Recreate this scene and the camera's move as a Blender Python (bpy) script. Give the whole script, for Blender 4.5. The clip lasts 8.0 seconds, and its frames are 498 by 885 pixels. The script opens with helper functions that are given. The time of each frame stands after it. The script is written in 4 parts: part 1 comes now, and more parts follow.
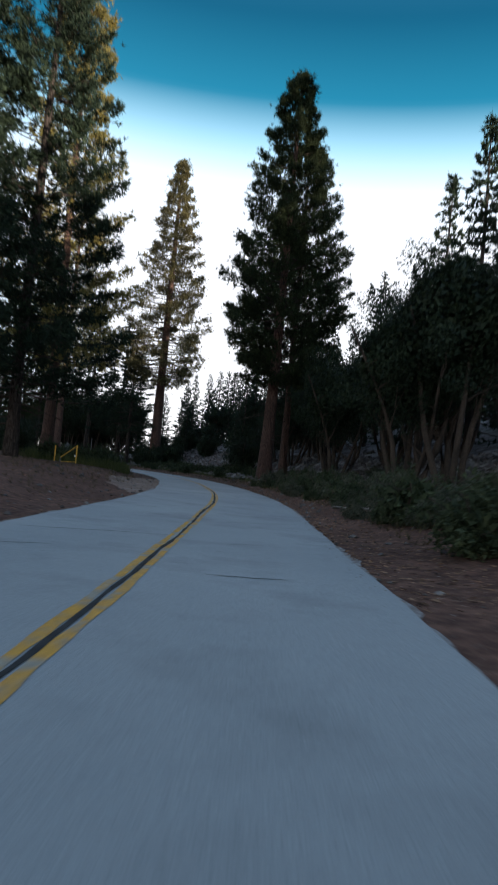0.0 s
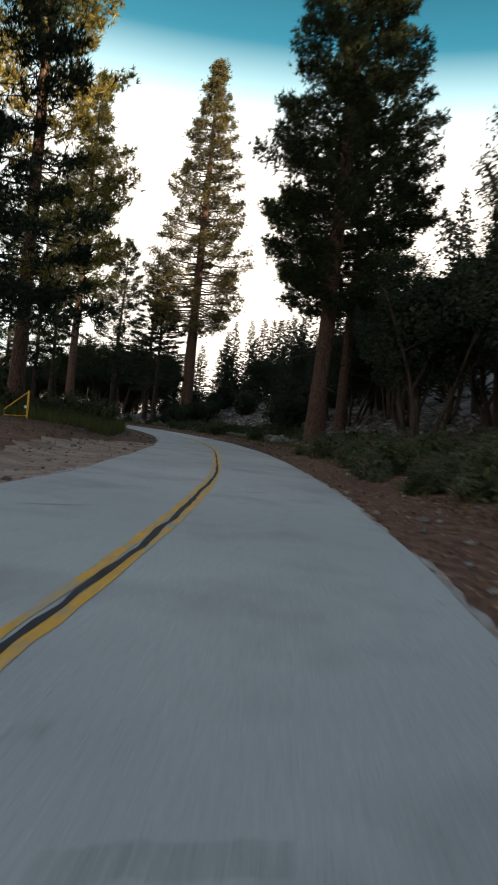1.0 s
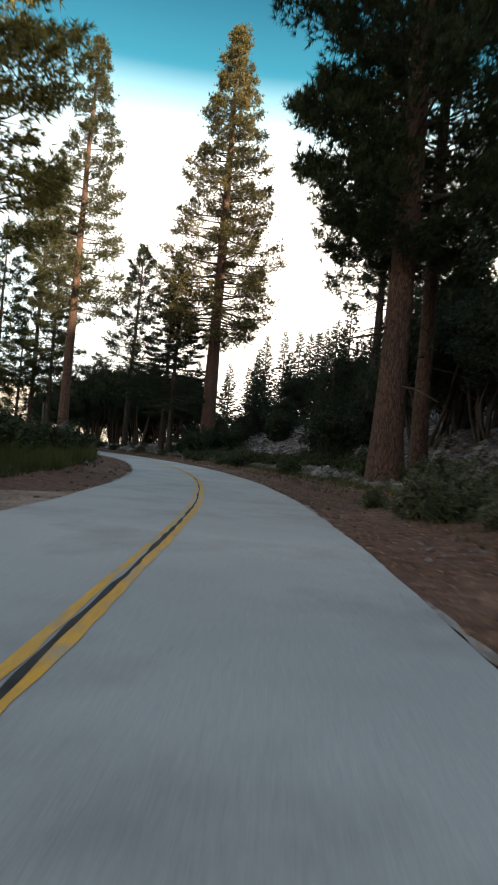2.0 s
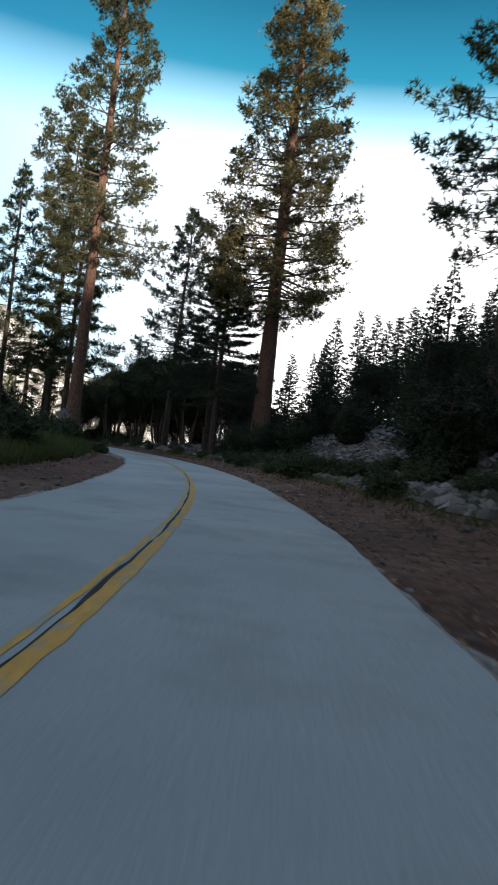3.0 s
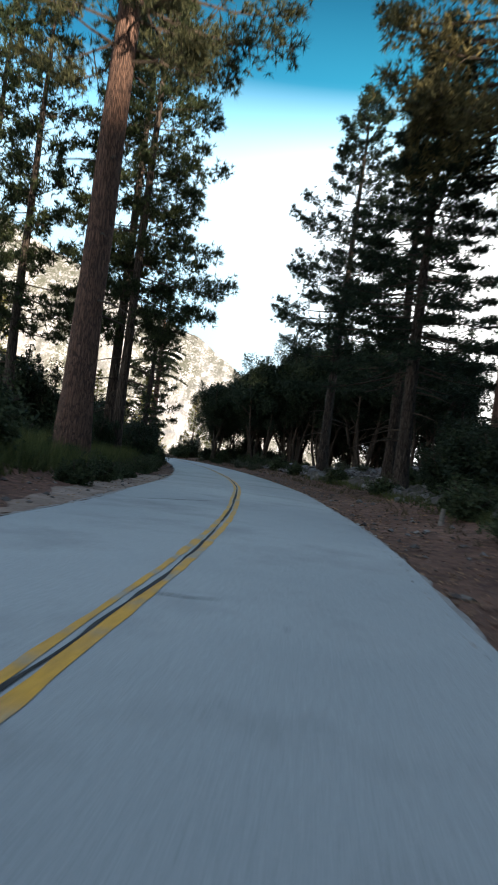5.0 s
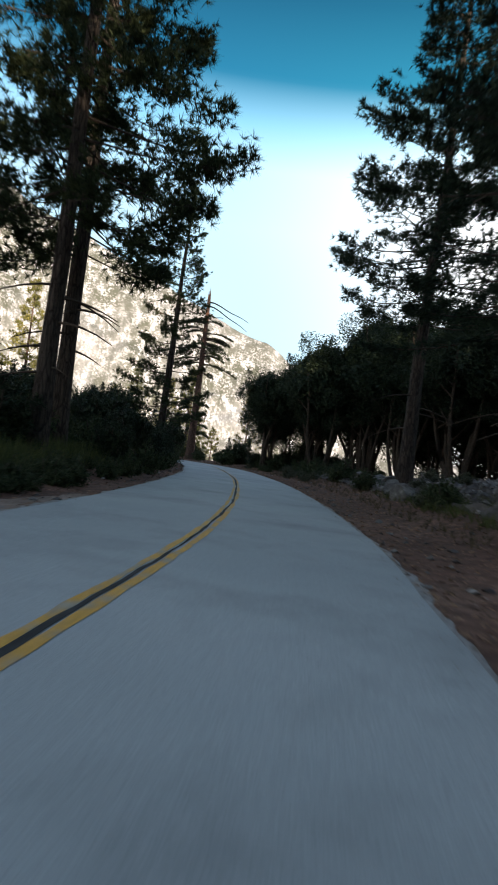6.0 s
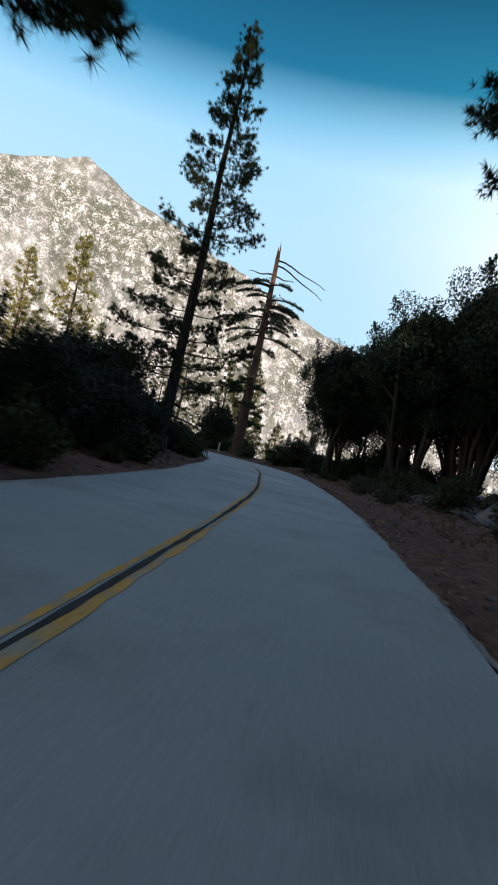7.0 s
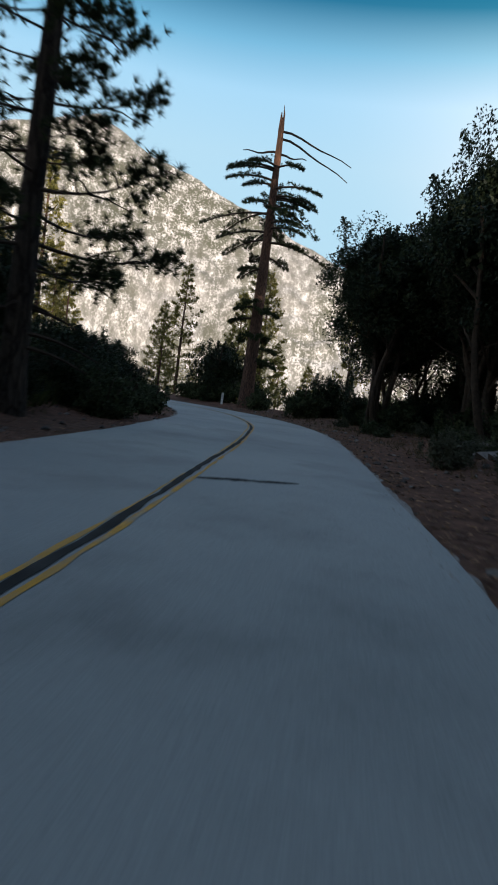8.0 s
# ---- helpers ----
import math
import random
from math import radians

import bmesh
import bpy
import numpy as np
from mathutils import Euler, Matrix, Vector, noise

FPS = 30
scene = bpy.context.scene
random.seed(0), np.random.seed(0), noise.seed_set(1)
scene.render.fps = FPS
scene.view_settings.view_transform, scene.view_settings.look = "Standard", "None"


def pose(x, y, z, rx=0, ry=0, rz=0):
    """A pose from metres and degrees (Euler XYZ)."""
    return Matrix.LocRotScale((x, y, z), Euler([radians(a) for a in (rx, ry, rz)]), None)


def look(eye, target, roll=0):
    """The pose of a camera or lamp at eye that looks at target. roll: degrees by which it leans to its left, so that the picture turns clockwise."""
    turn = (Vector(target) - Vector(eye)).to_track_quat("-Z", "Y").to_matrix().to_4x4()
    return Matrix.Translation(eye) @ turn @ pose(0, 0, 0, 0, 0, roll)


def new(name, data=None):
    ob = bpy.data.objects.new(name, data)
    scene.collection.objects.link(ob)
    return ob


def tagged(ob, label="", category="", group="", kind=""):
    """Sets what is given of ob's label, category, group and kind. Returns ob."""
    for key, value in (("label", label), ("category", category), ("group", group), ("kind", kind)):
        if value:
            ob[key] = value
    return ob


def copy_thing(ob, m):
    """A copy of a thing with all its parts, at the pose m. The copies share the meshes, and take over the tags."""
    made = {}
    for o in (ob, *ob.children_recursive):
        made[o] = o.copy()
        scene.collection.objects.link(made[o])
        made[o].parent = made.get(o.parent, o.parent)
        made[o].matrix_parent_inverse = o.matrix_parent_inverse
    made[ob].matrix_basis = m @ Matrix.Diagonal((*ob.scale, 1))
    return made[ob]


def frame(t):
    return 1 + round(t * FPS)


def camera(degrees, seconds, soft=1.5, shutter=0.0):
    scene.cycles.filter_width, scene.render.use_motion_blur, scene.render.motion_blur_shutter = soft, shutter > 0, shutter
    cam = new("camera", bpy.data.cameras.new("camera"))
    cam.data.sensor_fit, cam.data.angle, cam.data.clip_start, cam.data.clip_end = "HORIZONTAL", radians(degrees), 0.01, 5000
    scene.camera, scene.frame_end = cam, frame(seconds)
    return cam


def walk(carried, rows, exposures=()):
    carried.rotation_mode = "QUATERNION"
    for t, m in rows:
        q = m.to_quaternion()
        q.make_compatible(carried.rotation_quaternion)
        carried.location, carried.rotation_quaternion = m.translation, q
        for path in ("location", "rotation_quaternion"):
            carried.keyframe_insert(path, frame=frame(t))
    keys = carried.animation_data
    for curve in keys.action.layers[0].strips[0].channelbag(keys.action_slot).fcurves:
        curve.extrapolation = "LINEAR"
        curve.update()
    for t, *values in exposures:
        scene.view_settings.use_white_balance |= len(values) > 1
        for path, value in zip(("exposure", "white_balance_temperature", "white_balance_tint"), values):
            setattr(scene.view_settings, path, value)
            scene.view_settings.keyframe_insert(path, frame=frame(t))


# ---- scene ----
# The road bends to the left through open pine forest; the camera rides along its lane.
cam = camera(40.0, 8.0, soft=1.7, shutter=0.3)
# The plan is drawn in units of 1.7 m; everything is brought to metres by PLAN.
PLAN = 1.7
# seconds, x, y, z on the plan, yaw, pitch, roll in degrees
PATH = [
    (0, 0.000, 0.000, 0.721, -0.28, 2.45, 5.42),
    (0.5, 0.176, 5.174, 0.691, 0.25, -1.26, 3.49),
    (1, 0.227, 10.576, 0.728, 3.39, -1.14, 5.92),
    (1.2, 0.185, 12.667, 0.726, 4.20, -0.68, 7.31),
    (2.3, -0.402, 24.331, 0.770, 7.70, 1.21, 3.83),
    (2.5, -0.626, 26.459, 0.788, 8.46, 0.17, 4.16),
    (3, -1.398, 31.770, 0.749, 12.11, 0.91, 6.48),
    (3.5, -2.270, 36.791, 0.756, 15.51, 1.12, 6.04),
    (4, -3.581, 42.115, 0.730, 20.72, -2.11, 6.32),
    (4.5, -5.192, 47.364, 0.721, 24.12, -2.82, 4.18),
    (5, -7.058, 52.309, 0.721, 27.72, 1.28, 7.03),
    (5.2, -7.814, 54.251, 0.726, 28.86, -1.57, 7.71),
    (6.3, -12.642, 64.626, 0.728, 36.05, 1.39, 8.38),
    (6.5, -13.709, 66.424, 0.723, 38.31, -1.54, 9.98),
    (7, -16.418, 70.890, 0.709, 39.85, 0.35, 12.13),
    (7.5, -19.396, 75.445, 0.716, 41.29, -5.76, 10.17),
    (8, -22.229, 79.602, 0.714, 42.54, -4.11, 7.48),
]


def shot(x, y, z, yaw, pitch, roll):
    return pose(x * PLAN, y * PLAN, z * PLAN, 0, 0, yaw) @ pose(0, 0, 0, 90 + pitch) @ pose(0, 0, 0, 0, 0, roll)


walk(cam, [(t, shot(*row)) for t, *row in PATH],
     exposures=[(0.0, 1.12, 5800, 10), (0.5, 1.37, 7400, 12), (1.0, 1.44, 7400, 12), (2.5, 2.02, 7400, 11), (3.0, 1.54, 6180, 10), (3.5, 1.50, 5700, 10), (4.0, 1.64, 6100, 10), (4.5, 1.82, 6700, 10), (5.0, 1.84, 6250, 9), (6.5, 1.27, 6300, 10), (7.0, 1.05, 6000, 10), (8.0, 0.92, 6150, 10)])

# ---- light: a low sun behind the right-hand ridge, and the sky ----
SUN_TO = Vector((0.80, -0.60, math.tan(radians(11.9)))).normalized()
world = bpy.data.worlds.new("sky")
scene.world = world
world.use_nodes = True
wt = world.node_tree
wt.nodes.clear()
w_out = wt.nodes.new("ShaderNodeOutputWorld")
w_bg = wt.nodes.new("ShaderNodeBackground")
w_sky = wt.nodes.new("ShaderNodeTexSky")
w_sky.sky_type = "NISHITA"
w_sky.sun_disc = False
w_sky.sun_elevation = radians(11.9)
w_sky.sun_rotation = math.atan2(0.80, -0.60)
w_sky.dust_density = 2.0
w_co = wt.nodes.new("ShaderNodeTexCoord")
w_sep = wt.nodes.new("ShaderNodeSeparateXYZ")
w_asin = wt.nodes.new("ShaderNodeMath")
w_asin.operation = "ARCSINE"
w_deg = wt.nodes.new("ShaderNodeMath")
w_deg.operation = "MULTIPLY"
w_deg.inputs[1].default_value = 2 / math.pi
w_ramp = wt.nodes.new("ShaderNodeValToRGB")
for k, (place, colour) in enumerate(((0.0, (1.0, 0.93, 0.85, 1)), (0.205, (0.98, 0.95, 0.91, 1)), (0.255, (0.84, 0.91, 0.94, 1)), (0.29, (0.38, 0.63, 0.73, 1)),
                                     (0.325, (0.02, 0.20, 0.30, 1)), (0.385, (0.006, 0.095, 0.165, 1)), (0.435, (0.02, 0.11, 0.19, 1)), (0.54, (0.26, 0.35, 0.50, 1)), (0.8, (0.34, 0.43, 0.61, 1)))):
    e = w_ramp.color_ramp.elements[k] if k < 2 else w_ramp.color_ramp.elements.new(place)
    e.position, e.color = place, colour
w_mul = wt.nodes.new("ShaderNodeMix")
w_mul.data_type, w_mul.blend_type = "RGBA", "MIX"
w_mul.inputs[0].default_value = 0.88
wt.links.new(w_co.outputs["Generated"], w_sep.inputs[0])
wt.links.new(w_sep.outputs[2], w_asin.inputs[0])
wt.links.new(w_asin.outputs[0], w_deg.inputs[0])
wt.links.new(w_deg.outputs[0], w_ramp.inputs[0])
w_gain = wt.nodes.new("ShaderNodeVectorMath")
w_gain.operation = "SCALE"
w_gain.inputs[3].default_value = 0.10
w_gain2 = wt.nodes.new("ShaderNodeVectorMath")
w_gain2.operation = "SCALE"
w_gain2.inputs[3].default_value = 1.6
wt.links.new(w_sky.outputs[0], w_gain.inputs[0])
# the sky is dimmer and bluer over the mountain, away from the sun
w_dot = wt.nodes.new("ShaderNodeVectorMath")
w_dot.operation = "DOT_PRODUCT"
w_dot.inputs[1].default_value = (-0.866, 0.5, 0.0)
w_away = wt.nodes.new("ShaderNodeMapRange")
w_away.interpolation_type = "SMOOTHSTEP"
w_away.inputs[1].default_value, w_away.inputs[2].default_value = 0.64, 0.90
w_tint = wt.nodes.new("ShaderNodeMix")
w_tint.data_type, w_tint.blend_type = "RGBA", "MULTIPLY"
w_tint.inputs[7].default_value = (0.42, 0.64, 0.78, 1)
wt.links.new(w_co.outputs["Generated"], w_dot.inputs[0])
wt.links.new(w_dot.outputs["Value"], w_away.inputs[0])
wt.links.new(w_away.outputs[0], w_tint.inputs[0])
wt.links.new(w_ramp.outputs[0], w_tint.inputs[6])
wt.links.new(w_tint.outputs[2], w_gain2.inputs[0])
wt.links.new(w_gain.outputs[0], w_mul.inputs[6])
wt.links.new(w_gain2.outputs[0], w_mul.inputs[7])
wt.links.new(w_mul.outputs[2], w_bg.inputs[0])
w_bg.inputs[1].default_value = 0.44
wt.links.new(w_bg.outputs[0], w_out.inputs[0])

sun = new("sun", bpy.data.lights.new("sun", "SUN"))
sun.data.energy, sun.data.angle, sun.data.color = 5.0, radians(0.5), (1.0, 0.83, 0.63)
sun.matrix_world = look(SUN_TO * 100, (0, 0, 0))

# ---- materials ----


def nodes_of(name):
    m = bpy.data.materials.new(name)
    m.use_nodes = True
    return m, m.node_tree, m.node_tree.nodes["Principled BSDF"]


def noise_node(nt, scale, detail=4.0, rough=0.6, stretch=None, kind="Object"):
    co = nt.nodes.new("ShaderNodeTexCoord")
    mp = nt.nodes.new("ShaderNodeMapping")
    if stretch:
        mp.inputs["Scale"].default_value = stretch
    nz = nt.nodes.new("ShaderNodeTexNoise")
    nz.inputs["Scale"].default_value, nz.inputs["Detail"].default_value, nz.inputs["Roughness"].default_value = scale, detail, rough
    nt.links.new(co.outputs[kind], mp.inputs[0])
    nt.links.new(mp.outputs[0], nz.inputs["Vector"])
    return nz


def ramp_node(nt, source, stops):
    r = nt.nodes.new("ShaderNodeValToRGB")
    for k, (place, c) in enumerate(stops):
        e = r.color_ramp.elements[k] if k < 2 else r.color_ramp.elements.new(place)
        e.position, e.color = place, (*c, 1)
    nt.links.new(source, r.inputs[0])
    return r


def mix_node(nt, a, b, fac, blend="MIX"):
    x = nt.nodes.new("ShaderNodeMix")
    x.data_type, x.blend_type = "RGBA", blend
    for socket, value in ((x.inputs[0], fac), (x.inputs[6], a), (x.inputs[7], b)):
        if isinstance(value, (int, float)):
            socket.default_value = value
        elif isinstance(value, tuple):
            socket.default_value = (*value, 1)
        else:
            nt.links.new(value, socket)
    return x.outputs[2]


def bump_node(nt, bsdf, height, strength, distance):
    b = nt.nodes.new("ShaderNodeBump")
    b.inputs["Strength"].default_value, b.inputs["Distance"].default_value = strength, distance
    nt.links.new(height, b.inputs["Height"])
    nt.links.new(b.outputs[0], bsdf.inputs["Normal"])


def make_surface(name, stops, scale, fine, rough=0.9, bump=0.5, depth=0.03, stretch=None, kind="Object", spread=0.0):
    """Two scales of variation: broad patches and grain."""
    m, nt, b = nodes_of(name)
    broad = noise_node(nt, scale, 5, 0.6, stretch, kind)
    grain = noise_node(nt, fine, 6, 0.65, stretch, kind)
    col = ramp_node(nt, broad.outputs[0], stops)
    g = ramp_node(nt, grain.outputs[0], ((0.3, (0.62, 0.62, 0.62)), (0.7, (1.3, 1.3, 1.3))))
    out = mix_node(nt, col.outputs[0], g.outputs[0], 1.0, "MULTIPLY")
    if spread:
        info = nt.nodes.new("ShaderNodeObjectInfo")
        r = ramp_node(nt, info.outputs["Random"], ((0.0, (1 - spread,) * 3), (1.0, (1 + spread,) * 3)))
        out = mix_node(nt, out, r.outputs[0], 1.0, "MULTIPLY")
    nt.links.new(out, b.inputs["Base Color"])
    b.inputs["Roughness"].default_value = rough
    b.inputs["Specular IOR Level"].default_value = 0.25
    bump_node(nt, b, grain.outputs[0], bump, depth)
    return m


def make_leaf(name, dark, light, through_light=0.25, rough=0.7):
    """Foliage: each leaf or needle takes its own tone; some light passes through."""
    m, nt, b = nodes_of(name)
    geo = nt.nodes.new("ShaderNodeNewGeometry")
    broad = noise_node(nt, 0.45, 2, 0.5)
    a = ramp_node(nt, geo.outputs["Random Per Island"], ((0.0, dark), (1.0, light)))
    g = ramp_node(nt, broad.outputs[0], ((0.3, (0.7, 0.72, 0.7)), (0.7, (1.25, 1.2, 1.05))))
    col = mix_node(nt, a.outputs[0], g.outputs[0], 1.0, "MULTIPLY")
    nt.links.new(col, b.inputs["Base Color"])
    b.inputs["Roughness"].default_value = rough
    b.inputs["Specular IOR Level"].default_value = 0.12
    tr = nt.nodes.new("ShaderNodeBsdfTranslucent")
    nt.links.new(col, tr.inputs[0])
    mx = nt.nodes.new("ShaderNodeMixShader")
    mx.inputs[0].default_value = through_light
    nt.links.new(b.outputs[0], mx.inputs[1])
    nt.links.new(tr.outputs[0], mx.inputs[2])
    nt.links.new(mx.outputs[0], nt.nodes["Material Output"].inputs[0])
    return m


def make_bark(name, plate, crack, scale):
    m, nt, b = nodes_of(name)
    co = nt.nodes.new("ShaderNodeTexCoord")
    mp = nt.nodes.new("ShaderNodeMapping")
    mp.inputs["Scale"].default_value = (1, 1, 0.13)
    warp = noise_node(nt, 2.0, 3, 0.6)
    add = mix_node(nt, mp.outputs[0], warp.outputs["Color"], 0.10)
    nt.links.new(co.outputs["Object"], mp.inputs[0])
    vo = nt.nodes.new("ShaderNodeTexVoronoi")
    vo.feature = "DISTANCE_TO_EDGE"
    vo.inputs["Scale"].default_value = scale
    nt.links.new(add, vo.inputs["Vector"])
    edge = ramp_node(nt, vo.outputs["Distance"], ((0.01, (0, 0, 0)), (0.16, (1, 1, 1))))
    grain = noise_node(nt, 18, 6, 0.7, (1, 1, 0.4))
    tone = ramp_node(nt, grain.outputs[0], ((0.3, tuple(c * 0.6 for c in plate)), (0.7, tuple(c * 1.35 for c in plate))))
    nt.links.new(mix_node(nt, crack, tone.outputs[0], edge.outputs[0]), b.inputs["Base Color"])
    b.inputs["Roughness"].default_value = 0.92
    b.inputs["Specular IOR Level"].default_value = 0.2
    bump_node(nt, b, edge.outputs[0], 0.9, 0.05)
    return m


M_BARK = make_bark("pine_bark", (0.135, 0.078, 0.058), (0.05, 0.032, 0.026), 26.0)
M_BARK_DARK = make_bark("fir_bark", (0.07, 0.054, 0.044), (0.025, 0.019, 0.016), 15.0)
M_LIMB = make_surface("limb_bark", ((0.3, (0.035, 0.028, 0.022)), (0.7, (0.08, 0.058, 0.043))), 1.2, 14, 0.95)
M_SNAG = make_surface("bare_wood", ((0.3, (0.30, 0.13, 0.07)), (0.7, (0.42, 0.22, 0.13))), 0.8, 9, 0.85, 0.6, 0.03, (1, 1, 0.2))
M_DEAD = make_surface("bleached_dead_wood", ((0.3, (0.13, 0.11, 0.095)), (0.7, (0.27, 0.24, 0.21))), 2, 20, 0.9, 0.5, 0.01, (0.2, 1, 1))
M_NEEDLE = make_leaf("pine_needles", (0.020, 0.032, 0.019), (0.072, 0.088, 0.042), 0.42)
# low sunlight put into the needle colour, brightest of the near pines
M_NEEDLE_SUN_FULL = make_leaf("pine_needles_full_sun_tint", (0.1, 0.095, 0.034), (0.4, 0.33, 0.11), 0.42)
# a little of the sunlit gold worked into the green needle colour
M_NEEDLE_SUN_FAINT = make_leaf("pine_needles_faint_sun_tint", (0.034, 0.043, 0.025), (0.115, 0.115, 0.062), 0.42)
# sun on the tallest pine's crown is painted in as a tan tone
M_NEEDLE_SUN_HALF = make_leaf("pine_needles_half_sun_tint", (0.055, 0.056, 0.028), (0.235, 0.2, 0.098), 0.42)
# far pines: the sun's yellow cast is part of this colour
M_NEEDLE_SUN_FAR = make_leaf("far_needles_sun_tint", (0.07, 0.075, 0.025), (0.30, 0.27, 0.085), 0.42)
M_FIR = make_leaf("fir_needles", (0.014, 0.025, 0.018), (0.042, 0.06, 0.036), 0.15)
M_OAK = make_leaf("oak_leaves", (0.012, 0.021, 0.013), (0.036, 0.050, 0.027), 0.15, 0.5)
M_BRUSH = make_leaf("brush_leaves", (0.026, 0.037, 0.02), (0.082, 0.10, 0.052), 0.2)
M_SAGE = make_leaf("sage_leaves", (0.045, 0.052, 0.036), (0.12, 0.125, 0.09), 0.2)
M_GRASS = make_leaf("grass_blades", (0.04, 0.055, 0.02), (0.11, 0.12, 0.045), 0.25)
M_DRY = make_leaf("dry_grass_and_twigs", (0.045, 0.040, 0.024), (0.15, 0.115, 0.07), 0.1, 0.9)
M_LITTER = make_leaf("fallen_needles_and_leaves", (0.028, 0.016, 0.011), (0.33, 0.20, 0.125), 0.05, 0.9)
M_ROCK = make_surface("granite", ((0.3, (0.05, 0.045, 0.041)), (0.52, (0.105, 0.099, 0.093)), (0.75, (0.2, 0.19, 0.178))), 2.2, 12, 0.9, 0.9, 0.05, None, "Object", 0.25)
def make_scree():
    m, nt, b = nodes_of("broken_granite")
    geo = nt.nodes.new("ShaderNodeNewGeometry")
    grain = noise_node(nt, 9, 6, 0.7)
    tone = ramp_node(nt, geo.outputs["Random Per Island"], ((0.0, (0.045, 0.034, 0.029)), (0.5, (0.09, 0.077, 0.068)), (1.0, (0.19, 0.175, 0.16))))
    g = ramp_node(nt, grain.outputs[0], ((0.3, (0.6, 0.6, 0.6)), (0.7, (1.25, 1.25, 1.25))))
    nt.links.new(mix_node(nt, tone.outputs[0], g.outputs[0], 1.0, "MULTIPLY"), b.inputs["Base Color"])
    b.inputs["Roughness"].default_value = 0.92
    bump_node(nt, b, grain.outputs[0], 0.7, 0.03)
    return m


M_SCREE = make_scree()
M_STEEL = make_surface("weathered_galvanised_steel", ((0.3, (0.09, 0.095, 0.10)), (0.7, (0.15, 0.155, 0.16))), 3, 30, 0.6, 0.2, 0.004)
M_YELLOW = make_surface("yellow_paint_on_steel", ((0.3, (0.55, 0.30, 0.03)), (0.7, (0.68, 0.40, 0.06))), 3, 25, 0.55, 0.2, 0.004)
M_WHITE = make_surface("white_plastic", ((0.3, (0.65, 0.65, 0.64)), (0.7, (0.8, 0.8, 0.78))), 4, 30, 0.5, 0.1, 0.002)


def make_ground():
    m, nt, b = nodes_of("forest_soil")
    broad = noise_node(nt, 0.25, 5, 0.6)
    mid = noise_node(nt, 5.0, 7, 0.75)
    fine = noise_node(nt, 16, 5, 0.7)
    soil = ramp_node(nt, broad.outputs[0], ((0.30, (0.075, 0.042, 0.031)), (0.55, (0.13, 0.074, 0.054)), (0.75, (0.19, 0.125, 0.095))))
    needles = ramp_node(nt, mid.outputs[0], ((0.42, (0.55, 0.5, 0.48)), (0.62, (1.25, 1.15, 1.05))))
    c = mix_node(nt, soil.outputs[0], needles.outputs[0], 1.0, "MULTIPLY")
    speck = ramp_node(nt, fine.outputs[0], ((0.62, (0, 0, 0)), (0.72, (1, 1, 1))))
    c = mix_node(nt, c, (0.30, 0.26, 0.22), speck.outputs[0])
    # scree and brush far up the slopes
    pos = nt.nodes.new("ShaderNodeTexCoord")
    sep = nt.nodes.new("ShaderNodeSeparateXYZ")
    nt.links.new(pos.outputs["Object"], sep.inputs[0])
    stones = nt.nodes.new("ShaderNodeTexVoronoi")
    stones.inputs["Scale"].default_value = 2.6
    nt.links.new(pos.outputs["Object"], stones.inputs["Vector"])
    tone = ramp_node(nt, stones.outputs["Color"], ((0.2, (0.07, 0.06, 0.055)), (0.8, (0.20, 0.19, 0.18))))
    scale_up = nt.nodes.new("ShaderNodeMapRange")
    scale_up.inputs[1].default_value, scale_up.inputs[2].default_value = 1.1, 2.4
    nt.links.new(sep.outputs[2], scale_up.inputs[0])
    c = mix_node(nt, c, tone.outputs[0], scale_up.outputs[0])
    nt.links.new(c, b.inputs["Base Color"])
    b.inputs["Roughness"].default_value = 0.95
    b.inputs["Specular IOR Level"].default_value = 0.15
    bump_node(nt, b, fine.outputs[0], 0.5, 0.03)
    return m


def make_road():
    m, nt, b = nodes_of("worn_pale_asphalt")
    broad = noise_node(nt, 0.35, 5, 0.6)
    fine = noise_node(nt, 45, 4, 0.7)
    stones = noise_node(nt, 140, 3, 0.7)
    streak = noise_node(nt, 0.7, 6, 0.68)
    drips = noise_node(nt, 2.6, 6, 0.75)
    base = ramp_node(nt, broad.outputs[0], ((0.3, (0.235, 0.25, 0.248)), (0.7, (0.345, 0.355, 0.342))))
    grain = ramp_node(nt, fine.outputs[0], ((0.3, (0.78, 0.78, 0.78)), (0.7, (1.16, 1.16, 1.16))))
    c = mix_node(nt, base.outputs[0], grain.outputs[0], 1.0, "MULTIPLY")
    chips = ramp_node(nt, stones.outputs[0], ((0.36, (0.7, 0.7, 0.7)), (0.5, (1, 1, 1)), (0.68, (1.2, 1.2, 1.18))))
    c = mix_node(nt, c, chips.outputs[0], 1.0, "MULTIPLY")
    stain = ramp_node(nt, streak.outputs[0], ((0.48, (1, 1, 1)), (0.70, (0.60, 0.60, 0.61))))
    c = mix_node(nt, c, stain.outputs[0], 1.0, "MULTIPLY")
    spots = ramp_node(nt, drips.outputs[0], ((0.64, (1, 1, 1)), (0.72, (0.55, 0.55, 0.55))))
    c = mix_node(nt, c, spots.outputs[0], 1.0, "MULTIPLY")
    nt.links.new(c, b.inputs["Base Color"])
    b.inputs["Roughness"].default_value = 0.75
    b.inputs["Specular IOR Level"].default_value = 0.35
    bump_node(nt, b, fine.outputs[0], 0.45, 0.005)
    return m


